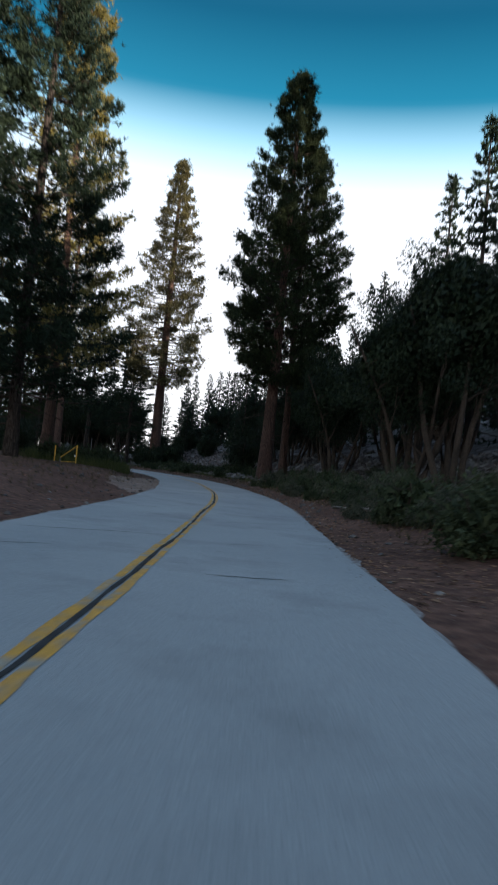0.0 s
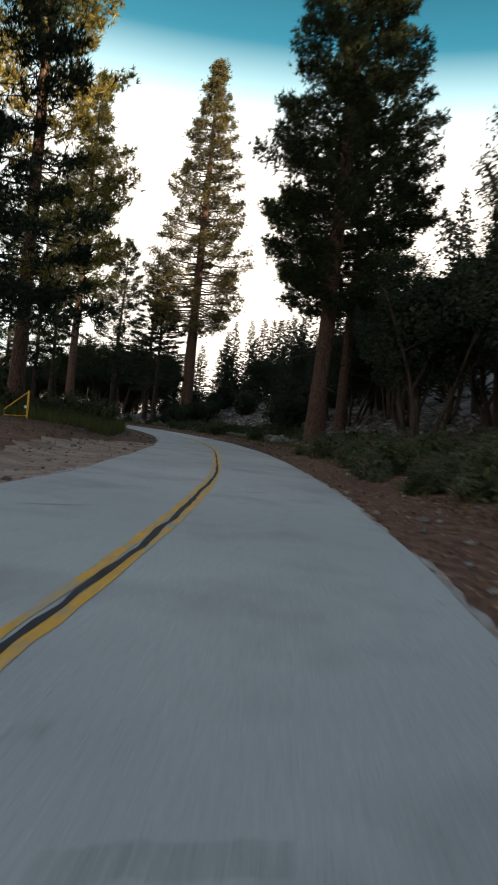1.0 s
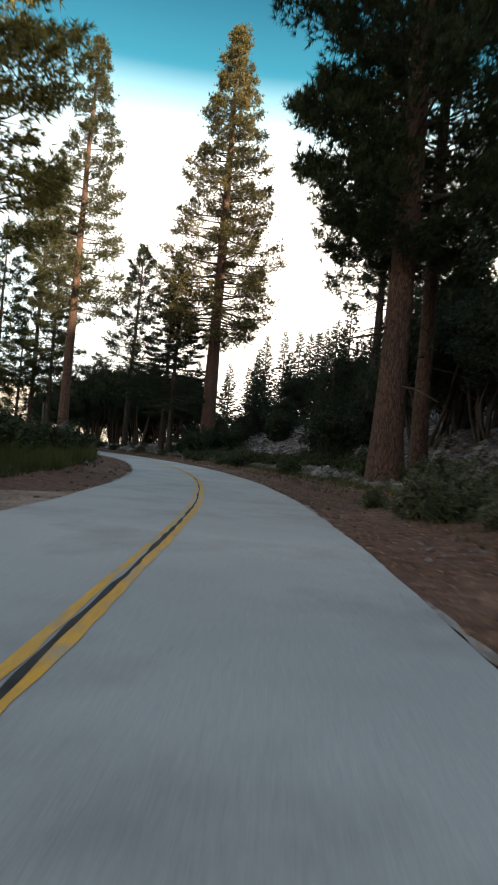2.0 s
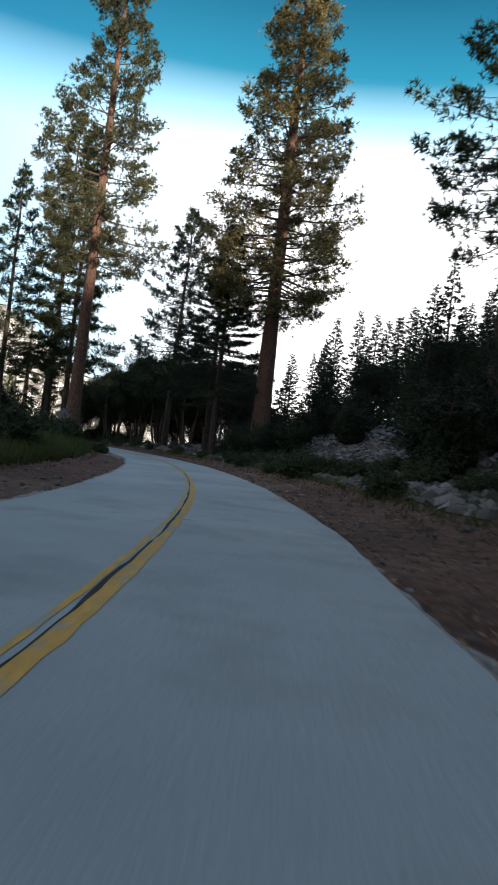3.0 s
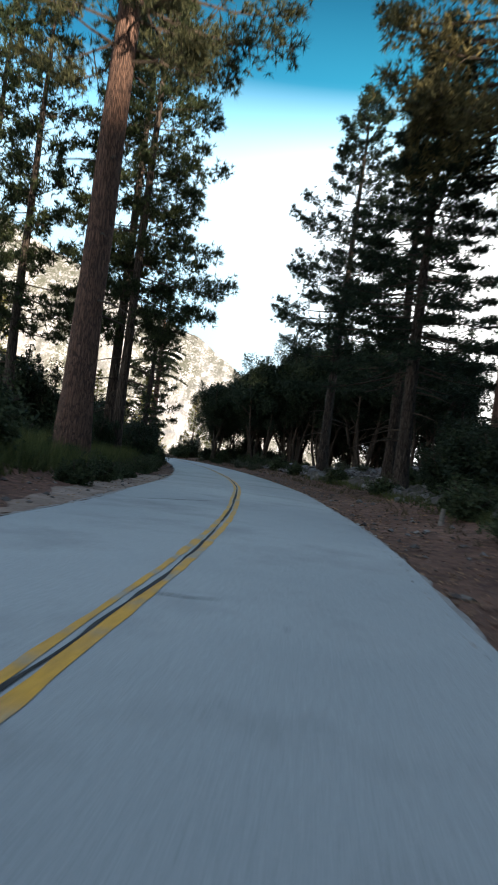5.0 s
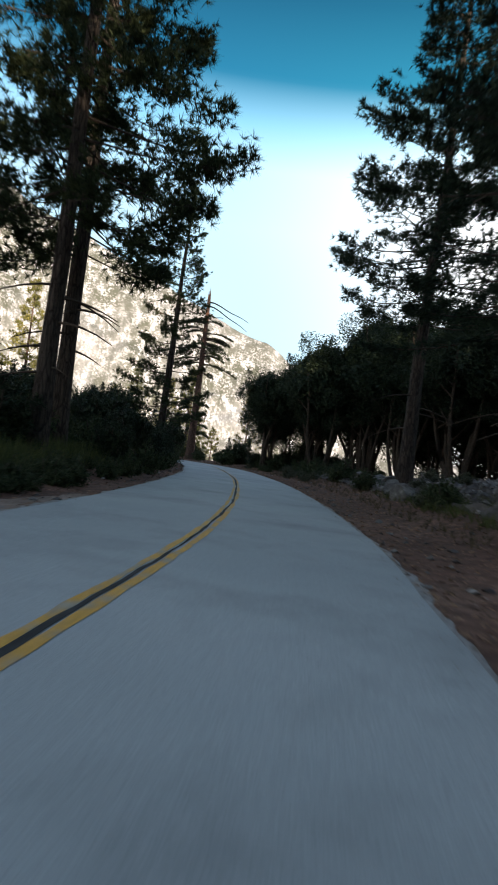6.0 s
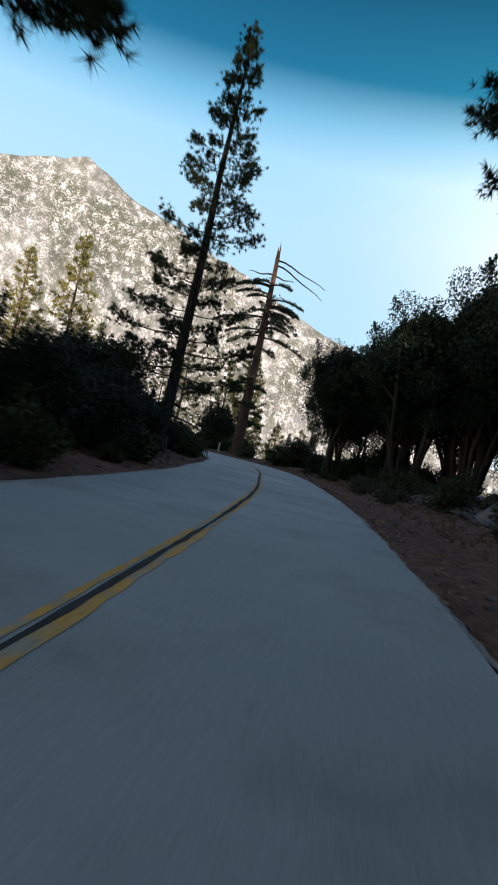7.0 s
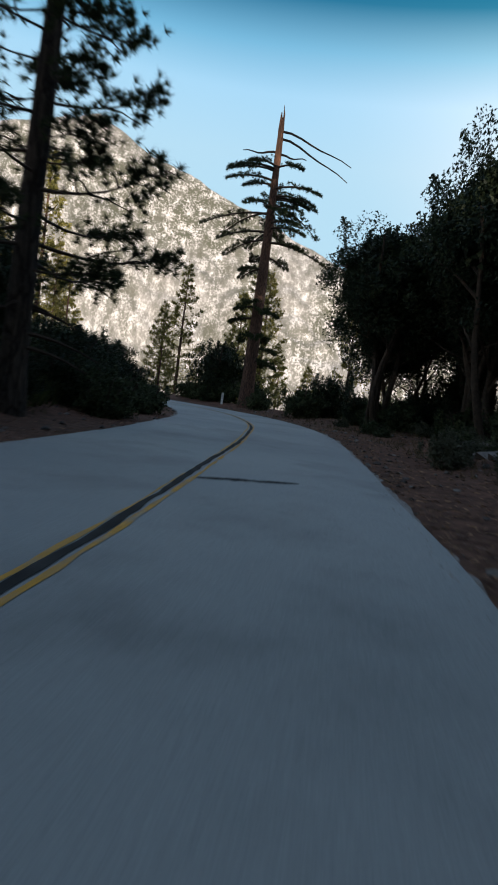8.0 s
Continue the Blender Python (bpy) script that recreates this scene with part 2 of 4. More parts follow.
def make_mountain():
    m, nt, b = nodes_of("sunlit_granite_with_brush")
    big = noise_node(nt, 0.012, 6, 0.6, (1, 0.5, 1), "UV")
    mid = noise_node(nt, 0.085, 7, 0.72, (1, 0.62, 1), "UV")
    spot = noise_node(nt, 0.36, 7, 0.72, (1, 0.8, 1), "UV")
    gully = noise_node(nt, 0.03, 6, 0.65, (1, 0.22, 1), "UV")
    rock = ramp_node(nt, mid.outputs[0], ((0.3, (0.16, 0.152, 0.147)), (0.5, (0.33, 0.32, 0.315)), (0.66, (0.57, 0.555, 0.545))))
    cluster = mix_node(nt, spot.outputs[0], mid.outputs[0], 0.42)
    brush = ramp_node(nt, cluster, ((0.495, (1, 1, 1)), (0.54, (0, 0, 0))))
    patch = ramp_node(nt, big.outputs[0], ((0.38, (0.35, 0.35, 0.35)), (0.58, (0.95, 0.95, 0.95))))
    fac = mix_node(nt, brush.outputs[0], patch.outputs[0], 1.0, "MULTIPLY")
    # shade of the gullies, streaked darker into the rock colour
    shade = ramp_node(nt, gully.outputs[0], ((0.35, (0.62, 0.61, 0.60)), (0.55, (1.05, 1.04, 1.05))))
    stone = mix_node(nt, rock.outputs[0], shade.outputs[0], 1.0, "MULTIPLY")
    nt.links.new(mix_node(nt, stone, (0.078, 0.08, 0.058), fac), b.inputs["Base Color"])
    b.inputs["Roughness"].default_value = 0.95
    b.inputs["Specular IOR Level"].default_value = 0.1
    bump_node(nt, b, mid.outputs[0], 0.9, 5.0)
    return m


M_GROUND, M_ROAD, M_MOUNTAIN = make_ground(), make_road(), make_mountain()
M_LINE = make_surface("worn_yellow_road_paint", ((0.40, (0.28, 0.25, 0.19)), (0.49, (0.46, 0.25, 0.05)), (0.7, (0.56, 0.29, 0.03))), 3.5, 30, 0.7, 0.2, 0.003)
M_CRUMBLE = make_surface("crumbled_asphalt_and_dust", ((0.35, (0.17, 0.145, 0.125)), (0.5, (0.24, 0.22, 0.20)), (0.65, (0.30, 0.29, 0.275))), 14, 60, 0.95, 0.8, 0.02)
M_SAND = make_surface("sandy_dirt", ((0.3, (0.13, 0.085, 0.062)), (0.5, (0.21, 0.15, 0.115)), (0.7, (0.29, 0.22, 0.175))), 1.6, 22, 0.95, 0.6, 0.02)
M_TAR = make_surface("tar_crack_filler", ((0.3, (0.012, 0.012, 0.012)), (0.7, (0.045, 0.045, 0.043))), 6, 30, 0.95, 0.3, 0.004)

# ---- the plan: the road's centre line, and the lie of the land ----
CENTRE = [(-0.9, -90), (-0.85, -40), (-0.8, -15), (-0.72, 0), (-0.65, 4.9), (-0.59, 10), (-0.58, 15), (-0.79, 20), (-1.29, 25.1), (-1.9, 30), (-2.75, 34.9), (-3.86, 39.8),
          (-5.23, 44.6), (-6.83, 49.4), (-8.62, 54.1), (-10.62, 58.7), (-12.87, 63.1), (-15.27, 67.5), (-17.97, 71.8), (-20.75, 75.9), (-23.67, 80), (-26.7, 83.9), (-29.96, 87.9),
          (-33.25, 91.5), (-37.3, 94.6), (-42, 96.3), (-47.1, 96.7), (-52.2, 96.1), (-57, 94.9), (-75, 88), (-120, 70)]


def smooth_line(points, step=0.6):
    p = [Vector((*q, 0)) for q in points]
    p = [2 * p[0] - p[1], *p, 2 * p[-1] - p[-2]]
    out = []
    for a, b, c, d in zip(p, p[1:], p[2:], p[3:]):
        n = max(2, int((c - b).length / step))
        for k in range(n):
            t = k / n
            out.append(0.5 * (2 * b + (c - a) * t + (2 * a - 5 * b + 4 * c - d) * t * t + (3 * b - a - 3 * c + d) * t ** 3))
    out.append(p[-2])
    return np.array([(v.x, v.y) for v in out])


LINE = smooth_line(CENTRE)
TAN = np.gradient(LINE, axis=0)
TAN /= np.linalg.norm(TAN, axis=1)[:, None]
RIGHT = np.stack([TAN[:, 1], -TAN[:, 0]], 1)
S = np.concatenate([[0], np.cumsum(np.linalg.norm(np.diff(LINE, axis=0), axis=1))])
START = S[np.abs(LINE[:, 1]).argmin()]
HALF = np.full(len(S), 1.70)


def road_side(x, y):
    """Signed distance from the centre line (right positive) and the nearest line index."""
    pts = np.stack([np.ravel(x), np.ravel(y)], 1).astype(float)
    d, idx = np.empty(len(pts)), np.empty(len(pts), int)
    for a in range(0, len(pts), 4000):
        q = pts[a:a + 4000, None] - LINE[None]
        near = (q ** 2).sum(2).argmin(1)
        off = q[np.arange(len(near)), near]
        side = (off * RIGHT[near]).sum(1)
        d[a:a + 4000], idx[a:a + 4000] = np.sign(side) * np.sqrt((off ** 2).sum(1)), near
    return d, idx


def wavy(x, y, seed, size):
    """Smooth pseudo-random relief, -1 to 1."""
    r = np.random.RandomState(seed)
    out = 0
    for k in range(7):
        a, f, ph = r.rand() * 6.28, (0.6 + 0.8 * r.rand()) * 6.28 / size, r.rand(2) * 6.28
        out = out + np.sin((x * math.cos(a) + y * math.sin(a)) * f + ph[0]) * np.cos((y * math.cos(a) - x * math.sin(a)) * f * 0.7 + ph[1])
    return out / 3.2


def step_up(v, a, b):
    t = np.clip((v - a) / (b - a), 0, 1)
    return t * t * (3 - 2 * t)


def land(x, y):
    """Height of the ground."""
    x, y = np.asarray(x, float), np.asarray(y, float)
    d, idx = road_side(x, y)
    d = d.reshape(x.shape)
    along = (S[idx] - START).reshape(x.shape)
    d = np.sign(d) * (np.abs(d) + 1.25)
    keep = 1 - 0.93 * step_up(along, 70, 97)
    r = np.maximum(d - 4.2, 0)
    up = 0.07 * np.minimum(r, 4) + 0.34 * np.clip(r - 4, 0, 196)
    up = up * keep + 0.07 * np.minimum(r, 8) * (1 - keep) + 0.16 * step_up(d, 3.2, 5.4) * (1 - step_up(along, 90, 99)) - 0.35 * np.clip(d - 26 + 19.5 * step_up(along, 90, 101), 0, 200) * step_up(along, 86, 97)
    up = up + step_up(d, 60, 200) * wavy(x, y, 5, 90) * 5 * keep
    l = np.maximum(-d - 4.0, 0)
    down = 0.17 * step_up(-d, 3.3, 5.8) * (1 - 0.6 * step_up(along, 95, 104)) + 0.06 * np.minimum(l, 6) - 0.45 * np.clip(l - 13, 0, 220)
    z = np.where(d > 0, up, down)
    rough = step_up(np.abs(d), 3.0, 5.0)
    z = z + rough * (0.04 * wavy(x, y, 1, 5) + 0.14 * step_up(np.abs(d), 5, 12) * wavy(x, y, 2, 14))
    return np.where(np.abs(d) < 3.2, -0.02, z + 0.012 * rough - 0.02 * (1 - rough))


def land_at(x, y):
    return float(land(np.array([x]), np.array([y]))[0])


# ---- mesh helpers ----


def mesh_of(name, verts, faces, mats, smooth=False, index=None):
    me = bpy.data.meshes.new(name)
    verts, faces = np.asarray(verts, np.float32), np.asarray(faces, np.int32)
    k = faces.shape[1]
    me.vertices.add(len(verts))
    me.vertices.foreach_set("co", verts.ravel())
    me.loops.add(faces.size)
    me.loops.foreach_set("vertex_index", faces.ravel())
    me.polygons.add(len(faces))
    me.polygons.foreach_set("loop_start", np.arange(0, faces.size, k, dtype=np.int32))
    me.polygons.foreach_set("loop_total", np.full(len(faces), k, np.int32))
    me.polygons.foreach_set("use_smooth", np.full(len(faces), smooth))
    for m in mats if isinstance(mats, (list, tuple)) else [mats]:
        me.materials.append(m)
    if index is not None:
        me.polygons.foreach_set("material_index", np.asarray(index, np.int32))
    me.update(calc_edges=True)
    me.validate()
    return me


def child(name, me, parent, label=""):
    ob = new(name, me)
    ob.parent = parent
    return tagged(ob, label)


def part(name, bm, material, parent, label=""):
    me = bpy.data.meshes.new(name)
    bm.to_mesh(me)
    bm.free()
    me.materials.append(material)
    return child(name, me, parent, label)


def tube(points, radii, sides):
    """Vertices and quads of a tapered tube through the points."""
    pts = np.asarray(points, float)
    n = len(pts)
    tan = np.gradient(pts, axis=0)
    tan /= np.linalg.norm(tan, axis=1)[:, None] + 1e-9
    ref = np.where(np.abs(tan[:, 2:3]) > 0.9, [[1.0, 0, 0]], [[0, 0, 1.0]])
    u = np.cross(tan, ref)
    u /= np.linalg.norm(u, axis=1)[:, None] + 1e-9
    v = np.cross(tan, u)
    a = np.arange(sides) * 2 * math.pi / sides
    ring = u[:, None] * np.cos(a)[None, :, None] + v[:, None] * np.sin(a)[None, :, None]
    verts = pts[:, None] + ring * np.asarray(radii, float)[:, None, None]
    i = np.arange(n - 1)[:, None] * sides
    j = np.arange(sides)[None]
    k = (j + 1) % sides
    faces = np.stack([i + j, i + k, i + sides + k, i + sides + j], -1).reshape(-1, 4)
    return verts.reshape(-1, 3), faces


def join(parts):
    verts, faces, base = [], [], 0
    for v, f in parts:
        verts.append(v)
        faces.append(f + base)
        base += len(v)
    return np.concatenate(verts), np.concatenate(faces)


def unit(v):
    return v / (np.linalg.norm(v, axis=-1, keepdims=True) + 1e-9)


def blades(r, centres, ways, count, length, width, spread):
    """Needle tufts: thin triangles that fan out from each centre along its way."""
    k = len(centres)
    c = np.repeat(centres, count, 0)
    w = unit(np.repeat(unit(ways), count, 0) + r.normal(size=(k * count, 3)) * spread)
    side = unit(np.cross(w, r.normal(size=(k * count, 3))))
    L = length * (0.6 + 0.7 * r.rand(k * count, 1))
    W = width * (0.7 + 0.6 * r.rand(k * count, 1))
    verts = np.stack([c - side * W * 0.5, c + side * W * 0.5, c + w * L], 1).reshape(-1, 3)
    return verts, np.arange(len(verts)).reshape(-1, 3)


def leaves(r, centres, size):
    """Loose leaves: small pointed triangles turned every way."""
    k = len(centres)
    a, b = unit(r.normal(size=(k, 3))), r.normal(size=(k, 3))
    b = unit(np.cross(a, b))
    s = size * (0.6 + 0.8 * r.rand(k, 1))
    verts = np.stack([centres - a * s * 0.7 - b * s * 0.45, centres - a * s * 0.5 + b * s * 0.5, centres + a * s], 1).reshape(-1, 3)
    return verts, np.arange(len(verts)).reshape(-1, 3)


# ---- the ground, the road and the far mountain ----
def spaced(lo, hi, far, near):
    inner = np.arange(lo, hi + 1e-6, near)
    grow = near * np.cumsum(1.14 ** np.arange(1, 60))
    grow = grow[grow < far]
    return np.concatenate([(lo - grow)[::-1], inner, hi + grow])


gx, gy = spaced(-52, 14, 2600, 0.34), spaced(0, 106, 2600, 0.34)
GX, GY = np.meshgrid(gx, gy)
GZ = land(GX, GY)
nx, ny = len(gx), len(gy)
ii = (np.arange(ny - 1)[:, None] * nx + np.arange(nx - 1)[None]).ravel()
ground = new("ground", mesh_of("ground", np.stack([GX, GY, GZ], -1).reshape(-1, 3), np.stack([ii, ii + 1, ii + nx + 1, ii + nx], 1), M_GROUND, True))
tagged(ground, "brown forest soil with fallen needles and scree on the slope", "ground", kind="structure")


def strip(name, left, right, z, material, wobble, seed, thick):
    """A sheet along the road's line with wavering edges that slope down to the ground."""
    r = np.random.RandomState(seed)
    n = len(LINE)
    wl = left + wobble * np.convolve(r.normal(size=n), [0.3, 0.4, 0.3], "same")
    wr = right + wobble * np.convolve(r.normal(size=n), [0.3, 0.4, 0.3], "same")
    cols = [wl - 0.05, wl, wl * 0.67 + wr * 0.33, wl * 0.33 + wr * 0.67, wr, wr + 0.05]
    zz = [z - thick, z, z, z, z, z - thick]
    verts = np.stack([np.concatenate([LINE + RIGHT * c[:, None], np.full((n, 1), q)], 1) for c, q in zip(cols, zz)], 1)
    i = (np.arange(n - 1)[:, None] * 6 + np.arange(5)[None]).ravel()
    return new(name, mesh_of(name, verts.reshape(-1, 3), np.stack([i, i + 1, i + 7, i + 6], 1), material))


road = tagged(strip("road", -1.70, 1.70, 0.0, M_ROAD, 0.03, 3, 0.08), "pale worn two-lane asphalt road with ragged edges", "road", kind="structure")
def ragged(name, off, widths, rough, sway, z, material, seed, label):
    """A thin band along the road with uneven, broken edges; widths: metres along against its width."""
    r = np.random.RandomState(seed)
    s = np.arange(-12.0, 118.0, 0.11)
    n = len(s)
    mid_line = np.stack([np.interp(s + START, S, LINE[:, k]) for k in range(2)], 1)
    across = unit(np.stack([np.interp(s + START, S, RIGHT[:, k]) for k in range(2)], 1))

    def drift(step, size):
        k = np.arange(0, n + step, step)
        return np.interp(np.arange(n), k, r.normal(size=len(k)) * size)

    half = np.interp(s, *widths) / 2
    centre = off + drift(30, sway) + drift(6, sway * 0.4)
    left = centre - np.maximum(half + drift(2, rough) + drift(9, rough), 0.002)
    right = centre + np.maximum(half + drift(2, rough) + drift(9, rough), 0.002)
    v = np.concatenate([np.concatenate([mid_line + across * q[:, None], np.full((n, 1), z)], 1) for q in (left, right)])
    i = np.arange(n - 1)
    child(name, mesh_of(name, v, np.stack([i, i + 1, i + n + 1, i + n], 1), material), road, label)


# the paint is worn to different widths along the way
ragged("centre_line", -0.048, ([0, 14, 26, 40, 60, 75, 84, 90, 100], [0.055, 0.055, 0.04, 0.035, 0.05, 0.045, 0.03, 0.02, 0.03]), 0.005, 0.003, 0.003, M_LINE, 4, "worn yellow painted line")
ragged("centre_line", 0.052, ([0, 14, 26, 32, 42, 60, 75, 84, 90, 100], [0.055, 0.055, 0.07, 0.10, 0.09, 0.06, 0.06, 0.045, 0.03, 0.04]), 0.005, 0.003, 0.003, M_LINE, 5, "worn yellow painted line")
ragged("tar_seam", 0.0, ([0, 8, 12, 20, 28, 36, 50, 75, 85, 100], [0.03, 0.03, 0.05, 0.045, 0.03, 0.02, 0.02, 0.03, 0.055, 0.05]), 0.0055, 0.012, 0.004, M_TAR, 6, "ragged black tar seam between the lines")


def crack(x, y, across, length, width, seed):
    """A tar-filled crack over the road; across: its angle from the x axis in degrees."""
    r = np.random.RandomState(seed)
    n = 60
    t = np.linspace(-0.5, 0.5, n) * length
    wob = np.cumsum(r.normal(size=n)) * 0.006 * min(1.0, length)
    wob -= np.linspace(wob[0], wob[-1], n)
    c, s = math.cos(radians(across)), math.sin(radians(across))
    mid = np.stack([x + t * c - wob * s, y + t * s + wob * c], 1)
    half = width * 0.5 * (0.4 + 0.8 * r.rand(n)) * np.sqrt(np.clip(1 - (np.linspace(-1, 1, n)) ** 4, 0.02, 1))
    off = np.array([-s, c])
    verts = np.concatenate([np.concatenate([mid + off * half[:, None], np.full((n, 1), 0.0025)], 1), np.concatenate([mid - off * half[:, None], np.full((n, 1), 0.0025)], 1)])
    i = np.arange(n - 1)
    child("tar_crack", mesh_of("tar_crack", verts, np.stack([i, i + 1, i + n + 1, i + n], 1), M_TAR), road, "dark tar-filled crack")


for k, (x, y, a, L, w) in enumerate([(-1.39, 6.87, 16, 1.52, 0.022), (-1.02, 9.9, 26, 1.15, 0.016), (0.1, 6.8, 30, 0.4, 0.016), (0.05, 9.62, 26, 0.5, 0.014), (0.09, 4.72, 6, 0.6, 0.022), (-1.69, 5.42, 25, 0.5, 0.018), (0.1, 11.68, 17, 0.45, 0.018),
                                     (-1.51, 11.33, 28, 0.4, 0.03), (-0.49, 10.09, 5, 0.12, 0.03), (-0.22, 18.42, 30, 0.6, 0.02), (-1.52, 15.68, 32, 0.6, 0.018), (-1.33, 18.52, 16, 0.4, 0.016), (-3.4, 38.54, 10, 0.12, 0.04), (-4.46, 42.58, 10, 0.12, 0.04),
                                     (-5.48, 46.11, 20, 0.1, 0.03), (-5.85, 46.88, 50, 0.22, 0.05), (-12.45, 60.7, 77, 1.65, 0.05), (-18.32, 71.35, 20, 0.75, 0.02), (-25.98, 83.72, 70, 1.0, 0.15), (-24.6, 80.1, 40, 0.5, 0.02), (-8.9, 55.2, 30, 0.5, 0.02)]):
    crack(x, y, a, L, w, 50 + k)

for side in (-1.715, 1.715):
    ragged("shoulder", side, ([0, 100], [0.07, 0.07]), 0.022, 0.012, -0.009, M_CRUMBLE, 9 + int(side), "pale crumbled asphalt edge")


def turnout(s0, s1, reach, seed):
    """Bare sandy ground on the verge between two places along the road."""
    q = np.random.RandomState(seed)
    s = np.linspace(s0, s1, 60)
    mid = np.stack([np.interp(s + START, S, LINE[:, k]) for k in range(2)], 1)
    across = np.stack([np.interp(s + START, S, RIGHT[:, k]) for k in range(2)], 1)
    wide = 0.1 + reach * np.sin(np.linspace(0, math.pi, 60)) ** 0.7 + np.convolve(q.normal(size=60) * 0.12, [0.25, 0.5, 0.25], "same")
    cols = np.linspace(0, 1, 7)
    xy = mid[:, None] - across[:, None] * (1.74 + np.maximum(wide, 0.02)[:, None] * cols[None])[..., None]
    z = land(xy[..., 0], xy[..., 1]) + 0.006
    i = (np.arange(59)[:, None] * 7 + np.arange(6)[None]).ravel()
    me = mesh_of("turnout", np.concatenate([xy, z[..., None]], -1).reshape(-1, 3), np.stack([i, i + 7, i + 8, i + 1], 1), M_SAND, True)
    tagged(new("turnout", me), "bare sandy turnout beside the road", "ground", kind="structure")


turnout(16.0, 31.5, 1.5, 3)
turnout(58.0, 72.0, 0.6, 4)

AZ = np.radians([4, 14, 20, 27, 31, 33.5, 36, 38, 40.5, 43, 46.8, 50, 53, 57.4, 61, 65, 75, 90, 110, 130])
EL = np.tan(np.radians([0.4, 1.0, 2.2, 5.3, 8.4, 9.9, 10.6, 11.4, 12.4, 13.9, 15.0, 16.5, 17.2, 19.2, 18.2, 17.2, 16.0, 14.0, 9.0, 6.0]))
az = np.radians(np.linspace(4, 130, 420))
far = np.linspace(560, 1400, 130)
A, Rr = np.meshgrid(az, far)
mx, my = -19 - np.sin(A) * Rr, 76 + np.cos(A) * Rr
rise = np.interp(A, AZ, EL) * 1000
face = np.clip((Rr - 560) / 440, 0, 1)
mz = -125 + (rise + 125) * np.where(Rr < 1000, face ** 0.95, 1 - (Rr - 1000) / 900)
fold = wavy(mx, my, 11, 240) * 22 + np.abs(wavy(mx, my, 12, 95)) * 22 + np.abs(wavy(mx, my, 13, 42)) * 10 + wavy(mx, my, 14, 19) * 3
mz = mz + fold * face * np.clip((1000 - Rr) / 250, 0.15, 1) * np.clip(rise / 150, 0, 1)
i = (np.arange(129)[:, None] * 420 + np.arange(419)[None]).ravel()
quads = np.stack([i, i + 1, i + 421, i + 420], 1)
mountain = new("mountain", mesh_of("mountain", np.stack([mx, my, mz], -1).reshape(-1, 3), quads, M_MOUNTAIN, True))
# along the slope and up the slope, in metres
across = np.stack([A * 900, mz * 1.1], -1).reshape(-1, 2)[quads.ravel()]
mountain.data.uv_layers.new(name="slope").data.foreach_set("uv", across.astype(np.float32).ravel())
tagged(mountain, "steep sunlit granite mountainside dotted with dark brush", "mountain", kind="structure")

# ---- trees ----


def stem(r, height, d, lean=(0, 0), sides=12, flare=1.35, n=16, top=0.06):
    t = np.linspace(0, 1, n)
    sway = np.cumsum(r.normal(size=(n, 2)), 0) * 0.012 * height / n
    pts = np.stack([lean[0] * t * height + sway[:, 0], lean[1] * t * height + sway[:, 1], t * height - 0.25], 1)
    rad = d / 2 * ((1 - t) ** 0.8 * (1 - top) + top)
    rad[0] *= flare
    rad[1] *= 1.08
    return pts, rad


def triangles(f):
    return np.concatenate([f[:, [0, 1, 2]], f[:, [0, 2, 3]]]) if f.shape[1] == 4 else f


def crown(root, wood, green, mat, name="crown"):
    """Limbs and leaves as one mesh with two materials."""
    v, f = join([(a, triangles(b)) for a, b in wood])
    n = len(f)
    v2, f2 = join([(v, f), (green[0], triangles(green[1]))])
    index = np.r_[np.zeros(n, int), np.ones(len(f2) - n, int)]
    me = mesh_of(name, v2, f2, [M_LIMB, mat], False, index)
    return child(name, me, root) if root else me


def along_stem(pts, z):
    return np.array([np.interp(z, pts[:, 2], pts[:, k]) for k in range(2)])


